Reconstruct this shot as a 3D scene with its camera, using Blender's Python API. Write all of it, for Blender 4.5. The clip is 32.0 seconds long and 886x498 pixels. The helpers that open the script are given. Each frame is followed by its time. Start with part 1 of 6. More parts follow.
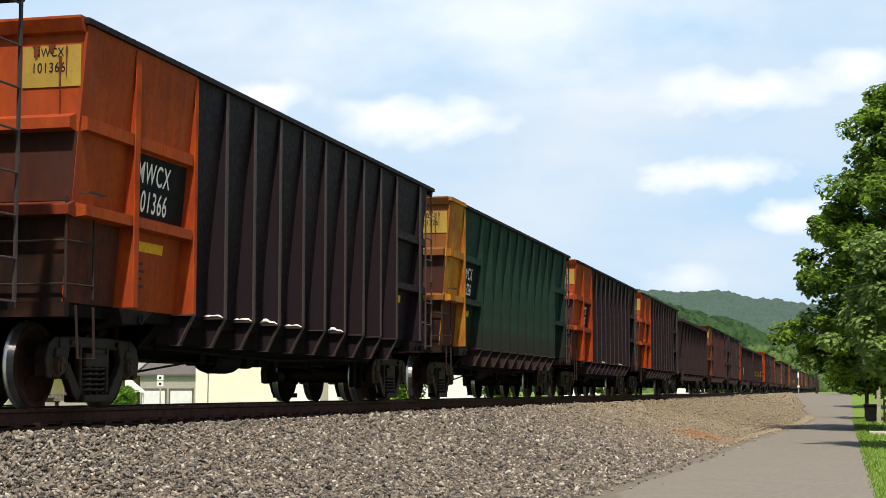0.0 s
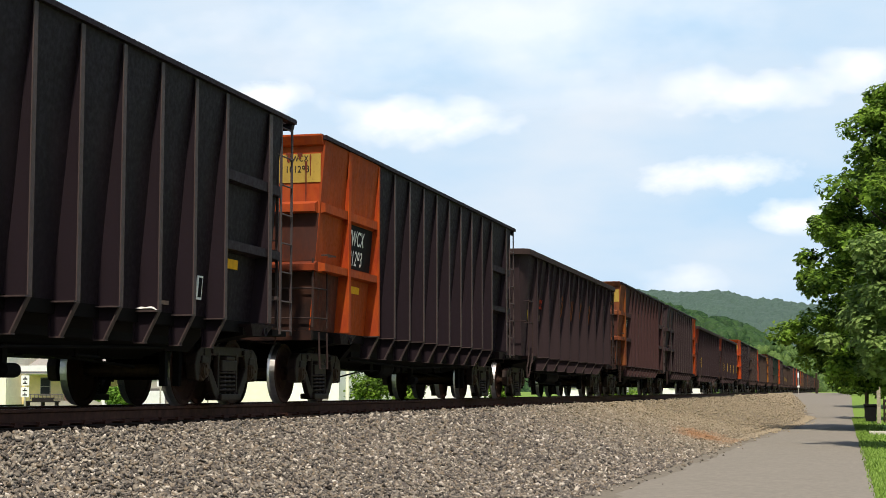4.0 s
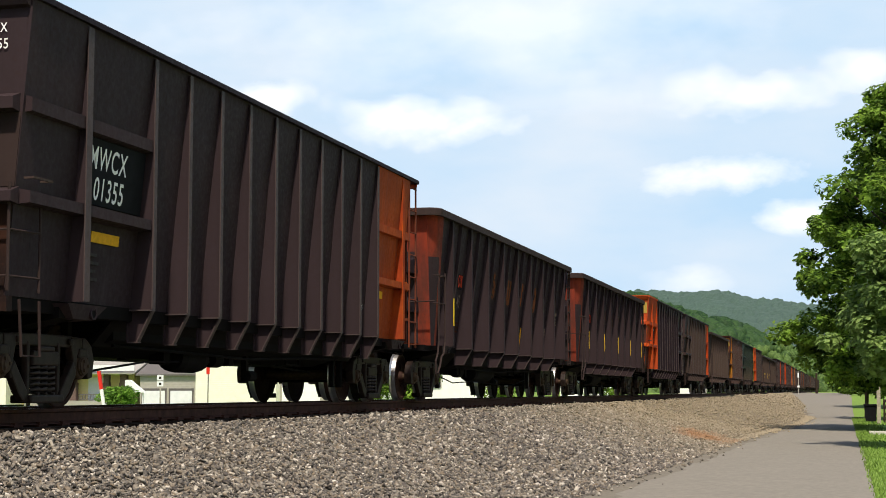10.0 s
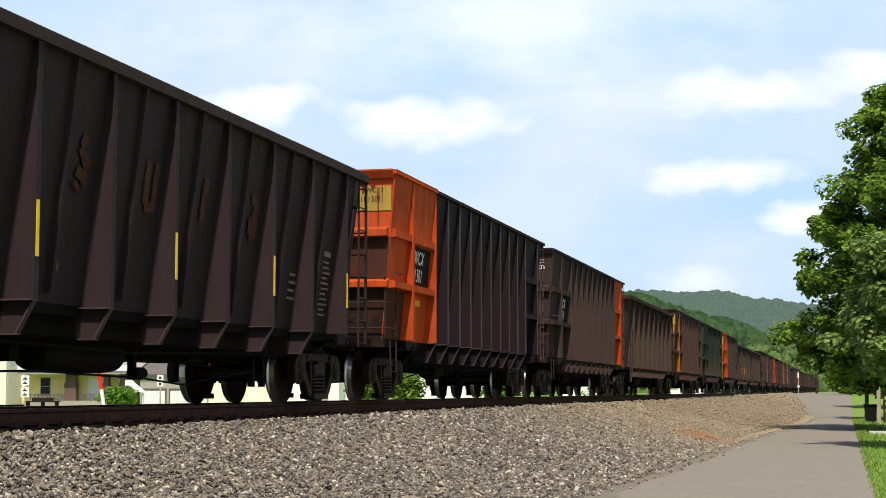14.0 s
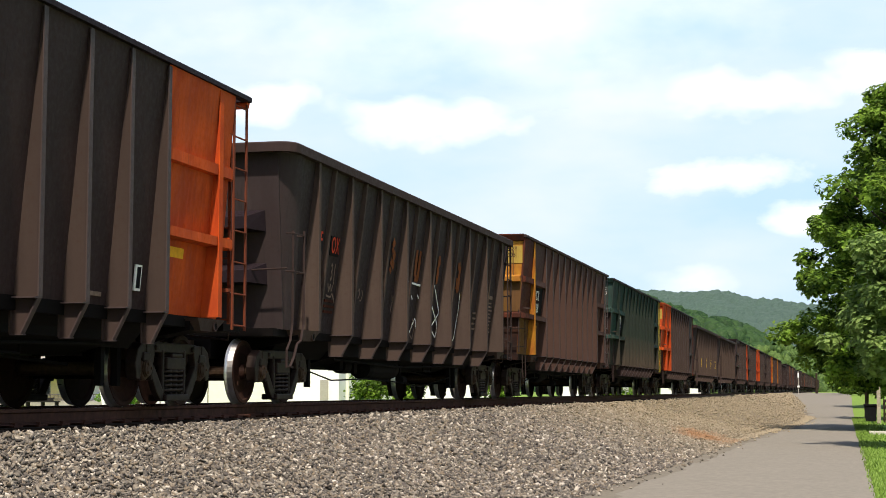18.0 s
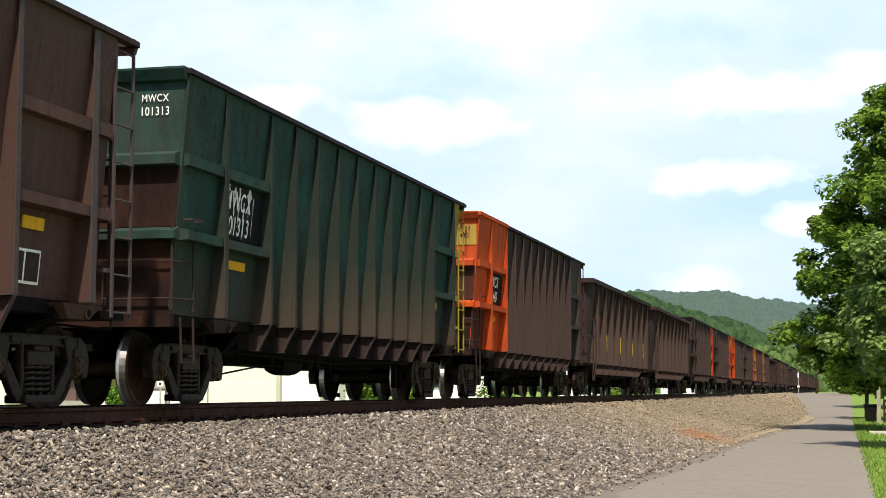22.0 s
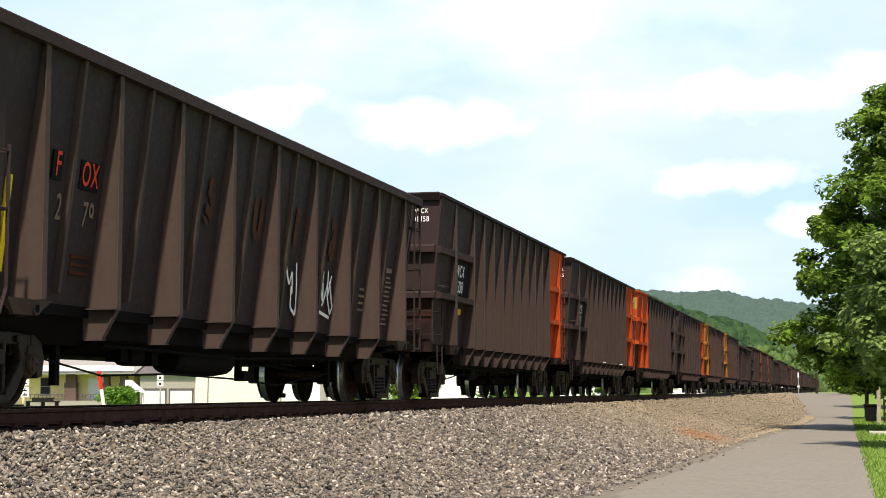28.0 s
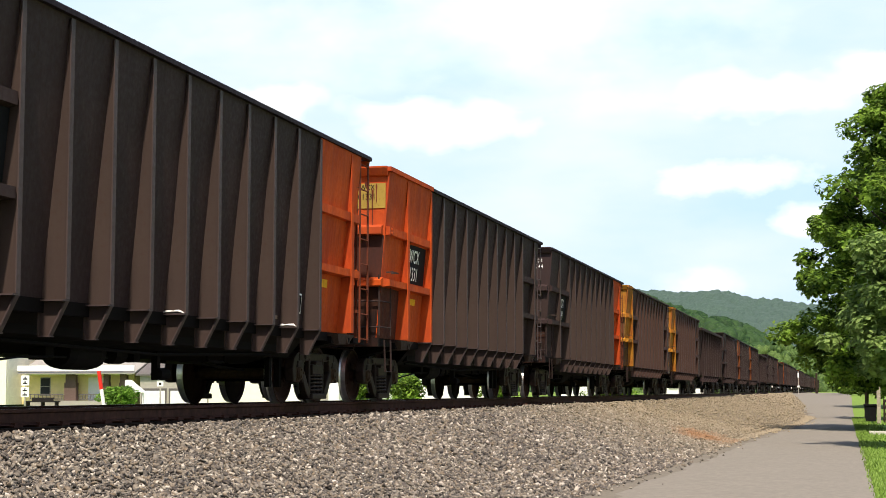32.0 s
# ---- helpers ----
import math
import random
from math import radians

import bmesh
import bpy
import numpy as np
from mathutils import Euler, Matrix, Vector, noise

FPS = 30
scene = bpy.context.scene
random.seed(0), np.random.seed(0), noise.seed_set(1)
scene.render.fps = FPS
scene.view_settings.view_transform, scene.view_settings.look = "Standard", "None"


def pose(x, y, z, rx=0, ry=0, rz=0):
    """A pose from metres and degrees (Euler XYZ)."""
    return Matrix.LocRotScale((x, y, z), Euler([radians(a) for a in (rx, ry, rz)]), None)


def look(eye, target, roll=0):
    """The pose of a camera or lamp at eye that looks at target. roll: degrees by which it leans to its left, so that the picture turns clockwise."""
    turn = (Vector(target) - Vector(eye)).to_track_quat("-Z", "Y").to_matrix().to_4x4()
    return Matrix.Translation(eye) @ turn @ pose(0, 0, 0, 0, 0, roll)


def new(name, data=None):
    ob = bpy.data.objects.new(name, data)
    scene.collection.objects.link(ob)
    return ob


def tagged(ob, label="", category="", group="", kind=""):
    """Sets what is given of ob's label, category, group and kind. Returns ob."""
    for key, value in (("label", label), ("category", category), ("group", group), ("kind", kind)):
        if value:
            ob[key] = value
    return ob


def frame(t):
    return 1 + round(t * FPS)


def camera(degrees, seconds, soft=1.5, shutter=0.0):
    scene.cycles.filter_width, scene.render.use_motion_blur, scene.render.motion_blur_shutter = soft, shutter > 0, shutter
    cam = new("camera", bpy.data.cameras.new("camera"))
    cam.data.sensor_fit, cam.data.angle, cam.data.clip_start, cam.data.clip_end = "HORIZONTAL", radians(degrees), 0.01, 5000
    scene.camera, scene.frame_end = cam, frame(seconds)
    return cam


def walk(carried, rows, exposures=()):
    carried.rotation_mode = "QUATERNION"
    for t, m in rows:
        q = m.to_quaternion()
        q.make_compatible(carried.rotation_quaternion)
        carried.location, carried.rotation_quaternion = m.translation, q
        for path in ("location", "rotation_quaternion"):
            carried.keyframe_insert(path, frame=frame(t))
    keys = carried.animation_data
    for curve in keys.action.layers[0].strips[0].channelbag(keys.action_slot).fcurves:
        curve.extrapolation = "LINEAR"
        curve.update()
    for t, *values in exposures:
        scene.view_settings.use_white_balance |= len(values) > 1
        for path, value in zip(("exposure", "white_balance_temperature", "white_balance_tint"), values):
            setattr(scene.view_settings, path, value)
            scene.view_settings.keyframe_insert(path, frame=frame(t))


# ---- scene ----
cam = camera(31.28, 32.0, soft=0.9)
EYE = pose(0, 0, 1.6, 95.12, 0, 14.06)
walk(cam, [(0, EYE), (32, EYE)], exposures=[(0, 0.49, 6500, 10), (14.5, 0.53, 6480, 10), (18, 0.68, 6520, 11), (25, 0.74, 6550, 12), (32, 0.76, 6550, 13)])

# ---- daylight ----
SUN = Vector((0.13, -0.50, 0.855)).normalized()
world = bpy.data.worlds.new("sky")
scene.world = world
world.use_nodes = True
wn = world.node_tree.nodes
sky = wn.new("ShaderNodeTexSky")
sky.sky_type, sky.sun_disc = "NISHITA", False
sky.sun_elevation, sky.sun_rotation = math.asin(SUN.z), math.atan2(SUN.x, SUN.y)
sky.air_density, sky.dust_density, sky.ozone_density = 1.0, 2.0, 1.0
world.node_tree.links.new(sky.outputs[0], wn["Background"].inputs[0])
wn["Background"].inputs[1].default_value = 0.095
lamp = bpy.data.lights.new("sun", "SUN")
lamp.energy, lamp.angle, lamp.color = 3.6, radians(1.5), (1.0, 0.90, 0.76)
new("sun", lamp).matrix_world = look(SUN * 100, (0, 0, 0))

# ---- materials ----


def material(name, rough=0.7, metal=0.0):
    m = bpy.data.materials.new(name)
    m.use_nodes = True
    n = m.node_tree.nodes
    b = n["Principled BSDF"]
    b.inputs["Roughness"].default_value, b.inputs["Metallic"].default_value = rough, metal
    b.inputs["Specular IOR Level"].default_value = 0.12
    return m, n, m.node_tree.links, b


def noise_node(n, l, vec, scale, detail=4.0, rough=0.55):
    t = n.new("ShaderNodeTexNoise")
    t.inputs["Scale"].default_value, t.inputs["Detail"].default_value, t.inputs["Roughness"].default_value = scale, detail, rough
    l.new(vec, t.inputs["Vector"])
    return t.outputs[0]


def ramp(n, l, fac, stops):
    r = n.new("ShaderNodeValToRGB")
    e = r.color_ramp.elements
    while len(e) < len(stops):
        e.new(0.5)
    for k, (p, c) in zip(e, stops):
        k.position = p
        k.color = (c, c, c, 1) if isinstance(c, (int, float)) else (*c, 1)
    l.new(fac, r.inputs[0])
    return r.outputs[0]


def mix(n, l, fac, a, b, kind="MIX"):
    x = n.new("ShaderNodeMix")
    x.data_type, x.blend_type = "RGBA", kind
    for s, v in ((0, fac), (6, a), (7, b)):
        if isinstance(v, (int, float)):
            x.inputs[s].default_value = v
        elif isinstance(v, tuple):
            x.inputs[s].default_value = (*v, 1)
        else:
            l.new(v, x.inputs[s])
    return x.outputs[2]


def scaled(n, l, vec, s):
    mp = n.new("ShaderNodeMapping")
    mp.inputs["Scale"].default_value = s
    l.new(vec, mp.inputs[0])
    return mp.outputs[0]


def scaled_value(n, l, v, k):
    x = n.new("ShaderNodeMath")
    x.operation = "MULTIPLY"
    x.inputs[1].default_value = k
    l.new(v, x.inputs[0])
    return x.outputs[0]


def bump(n, l, b, height, strength, dist):
    u = n.new("ShaderNodeBump")
    u.inputs["Strength"].default_value, u.inputs["Distance"].default_value = strength, dist
    l.new(height, u.inputs["Height"])
    l.new(u.outputs[0], b.inputs["Normal"])


def paint(name, colour, soot=0.5, rust=0.35, rough=0.72, dusty=0.6, bloom=None, splash=None):
    """Old car paint: soot in patches, vertical streaks, rust blooms."""
    m, n, l, b = material(name, rough)
    b.inputs["Specular IOR Level"].default_value = 0.12
    co = n.new("ShaderNodeTexCoord").outputs["Object"]
    info = n.new("ShaderNodeObjectInfo")
    big = noise_node(n, l, co, 0.9, 5)
    streak = noise_node(n, l, scaled(n, l, co, (5.0, 5.0, 0.35)), 1.6, 5, 0.6)
    fine = noise_node(n, l, co, 14.0, 6, 0.65)
    pale = min(1.0, max(0.42, sum(colour) / 0.12))  # dark paint stays dark where it is soiled
    grime = tuple(0.35 * c + 0.65 * pale * g for c, g in zip(colour, (0.028, 0.0185, 0.0185)))
    c = mix(n, l, ramp(n, l, big, [(0.35, 0.0), (0.75, soot)]), colour, grime)
    c = mix(n, l, ramp(n, l, streak, [(0.45, 0.0), (0.72, soot)]), c, grime)
    c = mix(n, l, ramp(n, l, fine, [(0.56, 0.0), (0.75, rust)]), c, (0.060, 0.025, 0.013))
    if bloom:
        c = mix(n, l, ramp(n, l, noise_node(n, l, scaled(n, l, co, (2.2, 2.2, 0.8)), 1.3, 6, 0.65), [(0.44, 0.0), (0.62, 0.85)]), c, bloom)
    c = mix(n, l, ramp(n, l, streak, [(0.25, 0.25), (0.38, 0.0)]), c, tuple(min(1, 1.6 * v + 0.02 * pale * pale) for v in colour))
    dust = tuple(0.5 * v + 0.5 * pale * d for v, d in zip(colour, (0.085, 0.053, 0.050)))
    c = mix(n, l, ramp(n, l, noise_node(n, l, scaled(n, l, co, (1.0, 2.3, 0.5)), 1.0, 5, 0.6), [(0.48, 0.0), (0.74, dusty)]), c, dust)
    if splash:
        sep = n.new("ShaderNodeSeparateXYZ")
        l.new(co, sep.inputs[0])
        edge = n.new("ShaderNodeMath")
        edge.operation = "MULTIPLY_ADD"
        edge.inputs[1].default_value = 2.2
        l.new(noise_node(n, l, scaled(n, l, co, (3.0, 3.0, 0.8)), 1.0, 5, 0.6), edge.inputs[0])
        l.new(sep.outputs[2], edge.inputs[2])
        c = mix(n, l, ramp(n, l, scaled_value(n, l, edge.outputs[0], 0.2), [(0.50, 0.85), (0.68, 0.0)]), c, splash)
    drip = noise_node(n, l, scaled(n, l, co, (16.0, 16.0, 0.5)), 1.0, 4, 0.6)
    c = mix(n, l, ramp(n, l, drip, [(0.60, 0.0), (0.72, 0.65)]), c, tuple(0.3 * v + 0.010 * pale for v in colour))
    c = mix(n, l, ramp(n, l, info.outputs["Random"], [(0.0, 0.0), (1.0, 0.16)]), c, grime)
    l.new(c, b.inputs["Base Color"])
    l.new(ramp(n, l, fine, [(0.3, rough - 0.12), (0.7, min(1, rough + 0.2))]), b.inputs["Roughness"])
    bump(n, l, b, fine, 0.25, 0.004)
    return m


def plain(name, colour, rough=0.7, metal=0.0, vary=0.25, scale=6.0, coords="Object", relief=0.0):
    m, n, l, b = material(name, rough, metal)
    co = n.new("ShaderNodeTexCoord").outputs[coords]
    f = noise_node(n, l, co, scale, 6, 0.6)
    g = noise_node(n, l, co, scale * 0.12, 3)
    c = mix(n, l, ramp(n, l, f, [(0.3, 0.0), (0.7, 1.0)]), tuple(v * (1 - vary) for v in colour), tuple(min(1, v * (1 + vary)) for v in colour))
    c = mix(n, l, ramp(n, l, g, [(0.35, 0.0), (0.75, vary)]), c, tuple(v * 0.55 for v in colour))
    l.new(c, b.inputs["Base Color"])
    if relief:
        bump(n, l, b, f, 0.6, relief)
    return m


# soot black deepened further to paint in the cloud over the first wagons
BLACK = paint("clouded_soot_black", (0.0165, 0.0105, 0.0150), 0.5, 0.12, 0.60, 0.15)
DARK = paint("sooty_brown_paint", (0.040, 0.0260, 0.0230), 0.5, 0.3, 0.68, 0.3)
# later wagons' dusty brown, lightened in part for the sun on their ribs
DUSTY = paint("sunlit_dusty_brown", (0.058, 0.0400, 0.0325), 0.45, 0.35, 0.72, 0.45)
# lit copy of DUSTY for tub ribs, painted lighter to stand in for sun
LITDUSTY = paint("sunlit_dusty_ribs", (0.080, 0.056, 0.0445), 0.45, 0.35, 0.72, 0.45)
COAL = paint("coal_dusted_paint", (0.036, 0.0235, 0.0265), 0.5, 0.2, 0.66, 0.3)
RUSSET = paint("russet_sheet", (0.062, 0.030, 0.030), 0.5, 0.35, 0.68, 0.3)
TAN = paint("dust_brown_sheet", (0.092, 0.0485, 0.041), 0.5, 0.4, 0.7, 0.4)
# shaded copy of DUSTY for hopper sheets, darkened where the sun misses them
UMBER = paint("shaded_umber_sheet", (0.042, 0.0265, 0.0255), 0.5, 0.3, 0.68, 0.35)
BROWN = paint("rusty_brown_paint", (0.080, 0.044, 0.033), 0.5, 0.5)
GREENRIB = paint("dusty_green_ribs", (0.022, 0.036, 0.027), 0.6, 0.3, 0.68, 0.3, splash=(0.068, 0.051, 0.037))
GREEN = paint("dark_green_paint", (0.013, 0.066, 0.052), 0.70, 0.25, bloom=(0.016, 0.024, 0.020), splash=(0.050, 0.043, 0.031))
FRESHGREEN = paint("leaf_green_paint", (0.009, 0.053, 0.035), 0.6, 0.2, bloom=(0.012, 0.026, 0.019), splash=(0.018, 0.019, 0.015))
ORANGE = paint("orange_paint", (0.46, 0.072, 0.004), 0.42, 0.30, bloom=(0.26, 0.030, 0.009))
BRIGHT = paint("bright_orange_paint", (0.58, 0.086, 0.010), 0.30, 0.25, bloom=(0.36, 0.045, 0.010))
YELLOW = paint("faded_yellow_paint", (0.52, 0.235, 0.020), 0.40, 0.5, 0.7, 0.3, bloom=(0.24, 0.062, 0.014))
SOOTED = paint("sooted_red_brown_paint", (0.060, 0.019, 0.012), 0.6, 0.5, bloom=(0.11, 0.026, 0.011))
OCHRE = paint("rusty_ochre_paint", (0.27, 0.105, 0.020), 0.5, 0.5, bloom=(0.20, 0.055, 0.014))
OXIDE = paint("red_oxide_paint", (0.17, 0.040, 0.016), 0.5, 0.4)
BURNT = paint("burnt_orange_paint", (0.40, 0.066, 0.006), 0.45, 0.5, bloom=(0.26, 0.042, 0.008))
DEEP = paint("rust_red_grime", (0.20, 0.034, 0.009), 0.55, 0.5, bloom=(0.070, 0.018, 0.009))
FAINT = paint("faint_orange_mark", (0.085, 0.032, 0.018), 0.60, 0.5)
GRIME = paint("oily_brown_grime", (0.020, 0.0105, 0.0085), 0.5, 0.6, 0.6, 0.25, bloom=(0.050, 0.020, 0.012))
MUSTARD = paint("grimy_mustard_paint", (0.15, 0.072, 0.016), 0.6, 0.5)
# shaded copy of the tub paint, darkened for sheets that lean out of sun
SHEET = paint("shaded_dusty_sheet", (0.044, 0.0330, 0.0330), 0.55, 0.25, 0.7, 0.3)
EDGE = paint("worn_rib_edges", (0.072, 0.054, 0.052), 0.5, 0.3, 0.50, 0.5)
LIME = paint("lime_yellow_paint", (0.30, 0.25, 0.035), 0.4, 0.4)
RUST = paint("rusted_red_paint", (0.15, 0.042, 0.018), 0.5, 0.5, bloom=(0.27, 0.085, 0.018))
GREY = paint("blue_grey_paint", (0.054, 0.049, 0.048), 0.5, 0.3)
REDEND = paint("sooty_red_end_paint", (0.26, 0.038, 0.016), 0.55, 0.4, bloom=(0.075, 0.026, 0.018))
STEEL = plain("dirty_truck_steel", (0.026, 0.0165, 0.0130), 0.48, 0.0, 0.5, 10, relief=0.004)
SPRING = plain("greasy_spring_steel", (0.055, 0.043, 0.036), 0.5, 0.2, 0.3, 14)
# deep shade under the wagons painted in: far darker than sooty steel
UNDER = plain("underframe_shade_black", (0.0042, 0.0030, 0.0027), 0.85, 0.0, 0.3, 8)
TREAD = plain("polished_tread_steel", (0.72, 0.70, 0.68), 0.42, 1.0, 0.2, 10)
WHEEL = plain("wheel_plate_rust", (0.036, 0.016, 0.011), 0.7, 0.0, 0.4, 9)
BRONZE = plain("bearing_cap_rust", (0.062, 0.038, 0.024), 0.6, 0.2, 0.4, 15)
PATCH = paint("worn_yellow_panel", (0.46, 0.31, 0.055), 0.35, 0.5)
BOARD = plain("black_number_board", (0.008, 0.008, 0.009), 0.8, 0, 0.3, 6)
WHITE = plain("white_lettering", (0.85, 0.84, 0.80), 0.7, 0, 0.15, 20)
AMBER = plain("amber_marking", (0.76, 0.38, 0.012), 0.6, 0, 0.15, 12)
REFLECT = plain("yellow_reflector_strip", (0.88, 0.60, 0.025), 0.5, 0, 0.1, 12)
RED = plain("red_lettering", (0.72, 0.06, 0.02), 0.6, 0, 0.2, 20)
FADED = paint("faded_orange_mark", (0.25, 0.070, 0.018), 0.60, 0.5)
DUST = plain("pale_stone_dust", (0.62, 0.60, 0.56), 0.9, 0, 0.15, 20)
CHALK = plain("worn_grey_lettering", (0.24, 0.165, 0.125), 0.7, 0, 0.35, 16)
INK = plain("black_lettering", (0.02, 0.018, 0.016), 0.7, 0, 0.2, 20)
RAIL = plain("rail_web_rust", (0.085, 0.038, 0.026), 0.75, 0.2, 0.4, 9, relief=0.003)
RAILTOP = plain("rail_head_steel", (0.30, 0.28, 0.27), 0.35, 1.0, 0.2, 5)
WOOD = plain("creosoted_wood", (0.04, 0.028, 0.02), 0.85, 0, 0.4, 10, relief=0.005)


# ---- mesh helpers ----


def mesh(name, verts, faces, mats, idx=None, smooth=False):
    me = bpy.data.meshes.new(name)
    me.from_pydata([tuple(v) for v in verts], [], [tuple(f) for f in faces])
    for m in mats:
        me.materials.append(m)
    if idx is not None:
        me.polygons.foreach_set("material_index", idx)
    if smooth:
        me.polygons.foreach_set("use_smooth", [True] * len(me.polygons))
    me.update()
    return me


class Solid:
    """Gathers simple closed shapes into one mesh."""

    def __init__(self):
        self.v, self.f, self.m = [], [], []

    def add(self, verts, faces, mat=0):
        o = len(self.v)
        self.v += [tuple(p) for p in verts]
        self.f += [tuple(o + i for i in f) for f in faces]
        self.m += [mat] * len(faces)
        return self

    def box(self, lo, hi, mat=0):
        x0, y0, z0 = lo
        x1, y1, z1 = hi
        v = [(x0, y0, z0), (x1, y0, z0), (x1, y1, z0), (x0, y1, z0), (x0, y0, z1), (x1, y0, z1), (x1, y1, z1), (x0, y1, z1)]
        return self.add(v, [(0, 3, 2, 1), (4, 5, 6, 7), (0, 1, 5, 4), (1, 2, 6, 5), (2, 3, 7, 6), (3, 0, 4, 7)], mat)

    def prism(self, outline, axis, a, b, mat=0):
        """Extrudes a 2D outline (counter-clockwise) along an axis from a to b."""
        n = len(outline)

        def at(p, w):
            return {"x": (w, p[0], p[1]), "y": (p[0], w, p[1]), "z": (p[0], p[1], w)}[axis]

        v = [at(p, a) for p in outline] + [at(p, b) for p in outline]
        f = [tuple(range(n))[::-1], tuple(range(n, 2 * n))] + [(i, (i + 1) % n, n + (i + 1) % n, n + i) for i in range(n)]
        if axis == "y":
            f = [g[::-1] for g in f]
        return self.add(v, f, mat)

    def tube(self, points, r, mat=0, sides=6):
        """A round bar through the points."""
        pts = [Vector(p) for p in points]
        v, f = [], []
        for i, p in enumerate(pts):
            d = (pts[min(i + 1, len(pts) - 1)] - pts[max(i - 1, 0)]).normalized()
            a = d.orthogonal().normalized() if i == 0 else (a - d * a.dot(d)).normalized()
            c = d.cross(a)
            v += [p + r * (math.cos(2 * math.pi * k / sides) * a + math.sin(2 * math.pi * k / sides) * c) for k in range(sides)]
        for i in range(len(pts) - 1):
            for k in range(sides):
                j = (k + 1) % sides
                f.append((i * sides + k, i * sides + j, (i + 1) * sides + j, (i + 1) * sides + k))
        f += [tuple(range(sides))[::-1], tuple(range((len(pts) - 1) * sides, len(pts) * sides))]
        return self.add(v, f, mat)

    def lathe(self, profile, axis="x", sides=28, centre=(0, 0, 0), mats=None):
        """Turns (radius, along) pairs round an axis; closed at both ends where the radius is 0."""
        cx, cy, cz = centre
        v, f, mm = [], [], []
        for r, w in profile:
            for k in range(sides):
                t = 2 * math.pi * k / sides
                c, s = r * math.cos(t), r * math.sin(t)
                v.append({"x": (cx + w, cy + c, cz + s), "y": (cx + s, cy + w, cz + c), "z": (cx + c, cy + s, cz + w)}[axis])
        for i in range(len(profile) - 1):
            for k in range(sides):
                j = (k + 1) % sides
                f.append((i * sides + k, i * sides + j, (i + 1) * sides + j, (i + 1) * sides + k))
                mm.append(mats[i] if mats else 0)
        o = len(self.v)
        self.v += v
        self.f += [tuple(o + i for i in g) for g in f]
        self.m += mm
        return self

    def done(self, name, mats, smooth=False):
        return mesh(name, self.v, self.f, mats, self.m, smooth)


def part(name, me, parent, mat=None, label=""):
    """One mesh as a part under a thing; mat replaces the mesh's first material on this object alone."""
    ob = new(name, me)
    ob.parent = parent
    if mat is not None:
        ob.material_slots[0].link = "OBJECT"
        ob.material_slots[0].material = mat
    if label:
        ob["label"] = label
    return ob


def thing(name, label, category, at=(0, 0, 0), group="", kind="", turn=0):
    ob = new(name)
    ob.matrix_basis = pose(*at, 0, 0, turn)
    return tagged(ob, label, category, group, kind)


LETTERS = {}


def lettering(words, size):
    """Mesh of one line of the built-in font, lying in its x, y plane, centred."""
    key = (words, size)
    if key not in LETTERS:
        cu = bpy.data.curves.new("letters", "FONT")
        cu.body, cu.size, cu.align_x, cu.align_y, cu.space_character = words, 10.0, "CENTER", "CENTER", 1.12
        cu.offset = 0.10
        tmp = bpy.data.objects.new("letters", cu)
        me = bpy.data.meshes.new_from_object(tmp)
        bpy.data.objects.remove(tmp)
        me.transform(Matrix.Diagonal((size / 10, size / 10, 1, 1)))
        me.materials.clear()
        me.materials.append(WHITE)
        LETTERS[key] = me
    return LETTERS[key]

# ---- the train ----
# A car stands with its origin over the rail head, on the track's centre line; y runs along the train, +x towards the road.
RAIL_Z, TRACK_X = 1.40, -9.59
MESHES = {}
WIDE = 1.052  # bodies are this much wider than drawn below; trucks are not


def cached(key, build):
    if key not in MESHES:
        MESHES[key] = build()
        if (key[0] if isinstance(key, tuple) else key) not in ("side_frame", "spring", "bolster", "wheelset", "bearing"):
            MESHES[key].transform(Matrix.Diagonal((WIDE, 1, 1, 1)))
    return MESHES[key]


def sheet(name, side, span, x_top, x_low, z_top, z_low, seed, cols=44, rows=9):
    """A side sheet that leans in towards its foot, with the dents of years."""
    v, f = [], []
    for layer in (0, 1):
        for j in range(rows):
            for i in range(cols):
                u, w = i / (cols - 1), j / (rows - 1)
                y = span[0] + (span[1] - span[0]) * u
                edge = min(1, 8 * min(u, 1 - u)) * min(1, 5 * min(w, 1 - w))
                dent = 0.020 * edge * noise.noise(Vector((y * 1.1 + seed * 7, w * 2.2, seed))) if layer == 0 else -0.03
                x = x_low + (x_top - x_low) * w + dent
                v.append((side * x, y, z_low + (z_top - z_low) * w))
    n = cols * rows
    for j in range(rows - 1):
        for i in range(cols - 1):
            a = j * cols + i
            q = (a, a + 1, a + cols + 1, a + cols)
            f.append(q if side > 0 else q[::-1])
            q = tuple(n + k for k in q)[::-1]
            f.append(q if side > 0 else q[::-1])
    rim = [i for i in range(cols)] + [j * cols + cols - 1 for j in range(1, rows)] + [(rows - 1) * cols + i for i in range(cols - 2, -1, -1)] + [j * cols for j in range(rows - 2, 0, -1)]
    for a, b in zip(rim, rim[1:] + rim[:1]):
        q = (a, n + a, n + b, b)
        f.append(q if side > 0 else q[::-1])
    return mesh(name, v, f, [BLACK], smooth=False)


def mirrored(s, side):
    if side < 0:
        s.v = [(-x, y, z) for x, y, z in s.v]
        s.f = [g[::-1] for g in s.f]
    return s


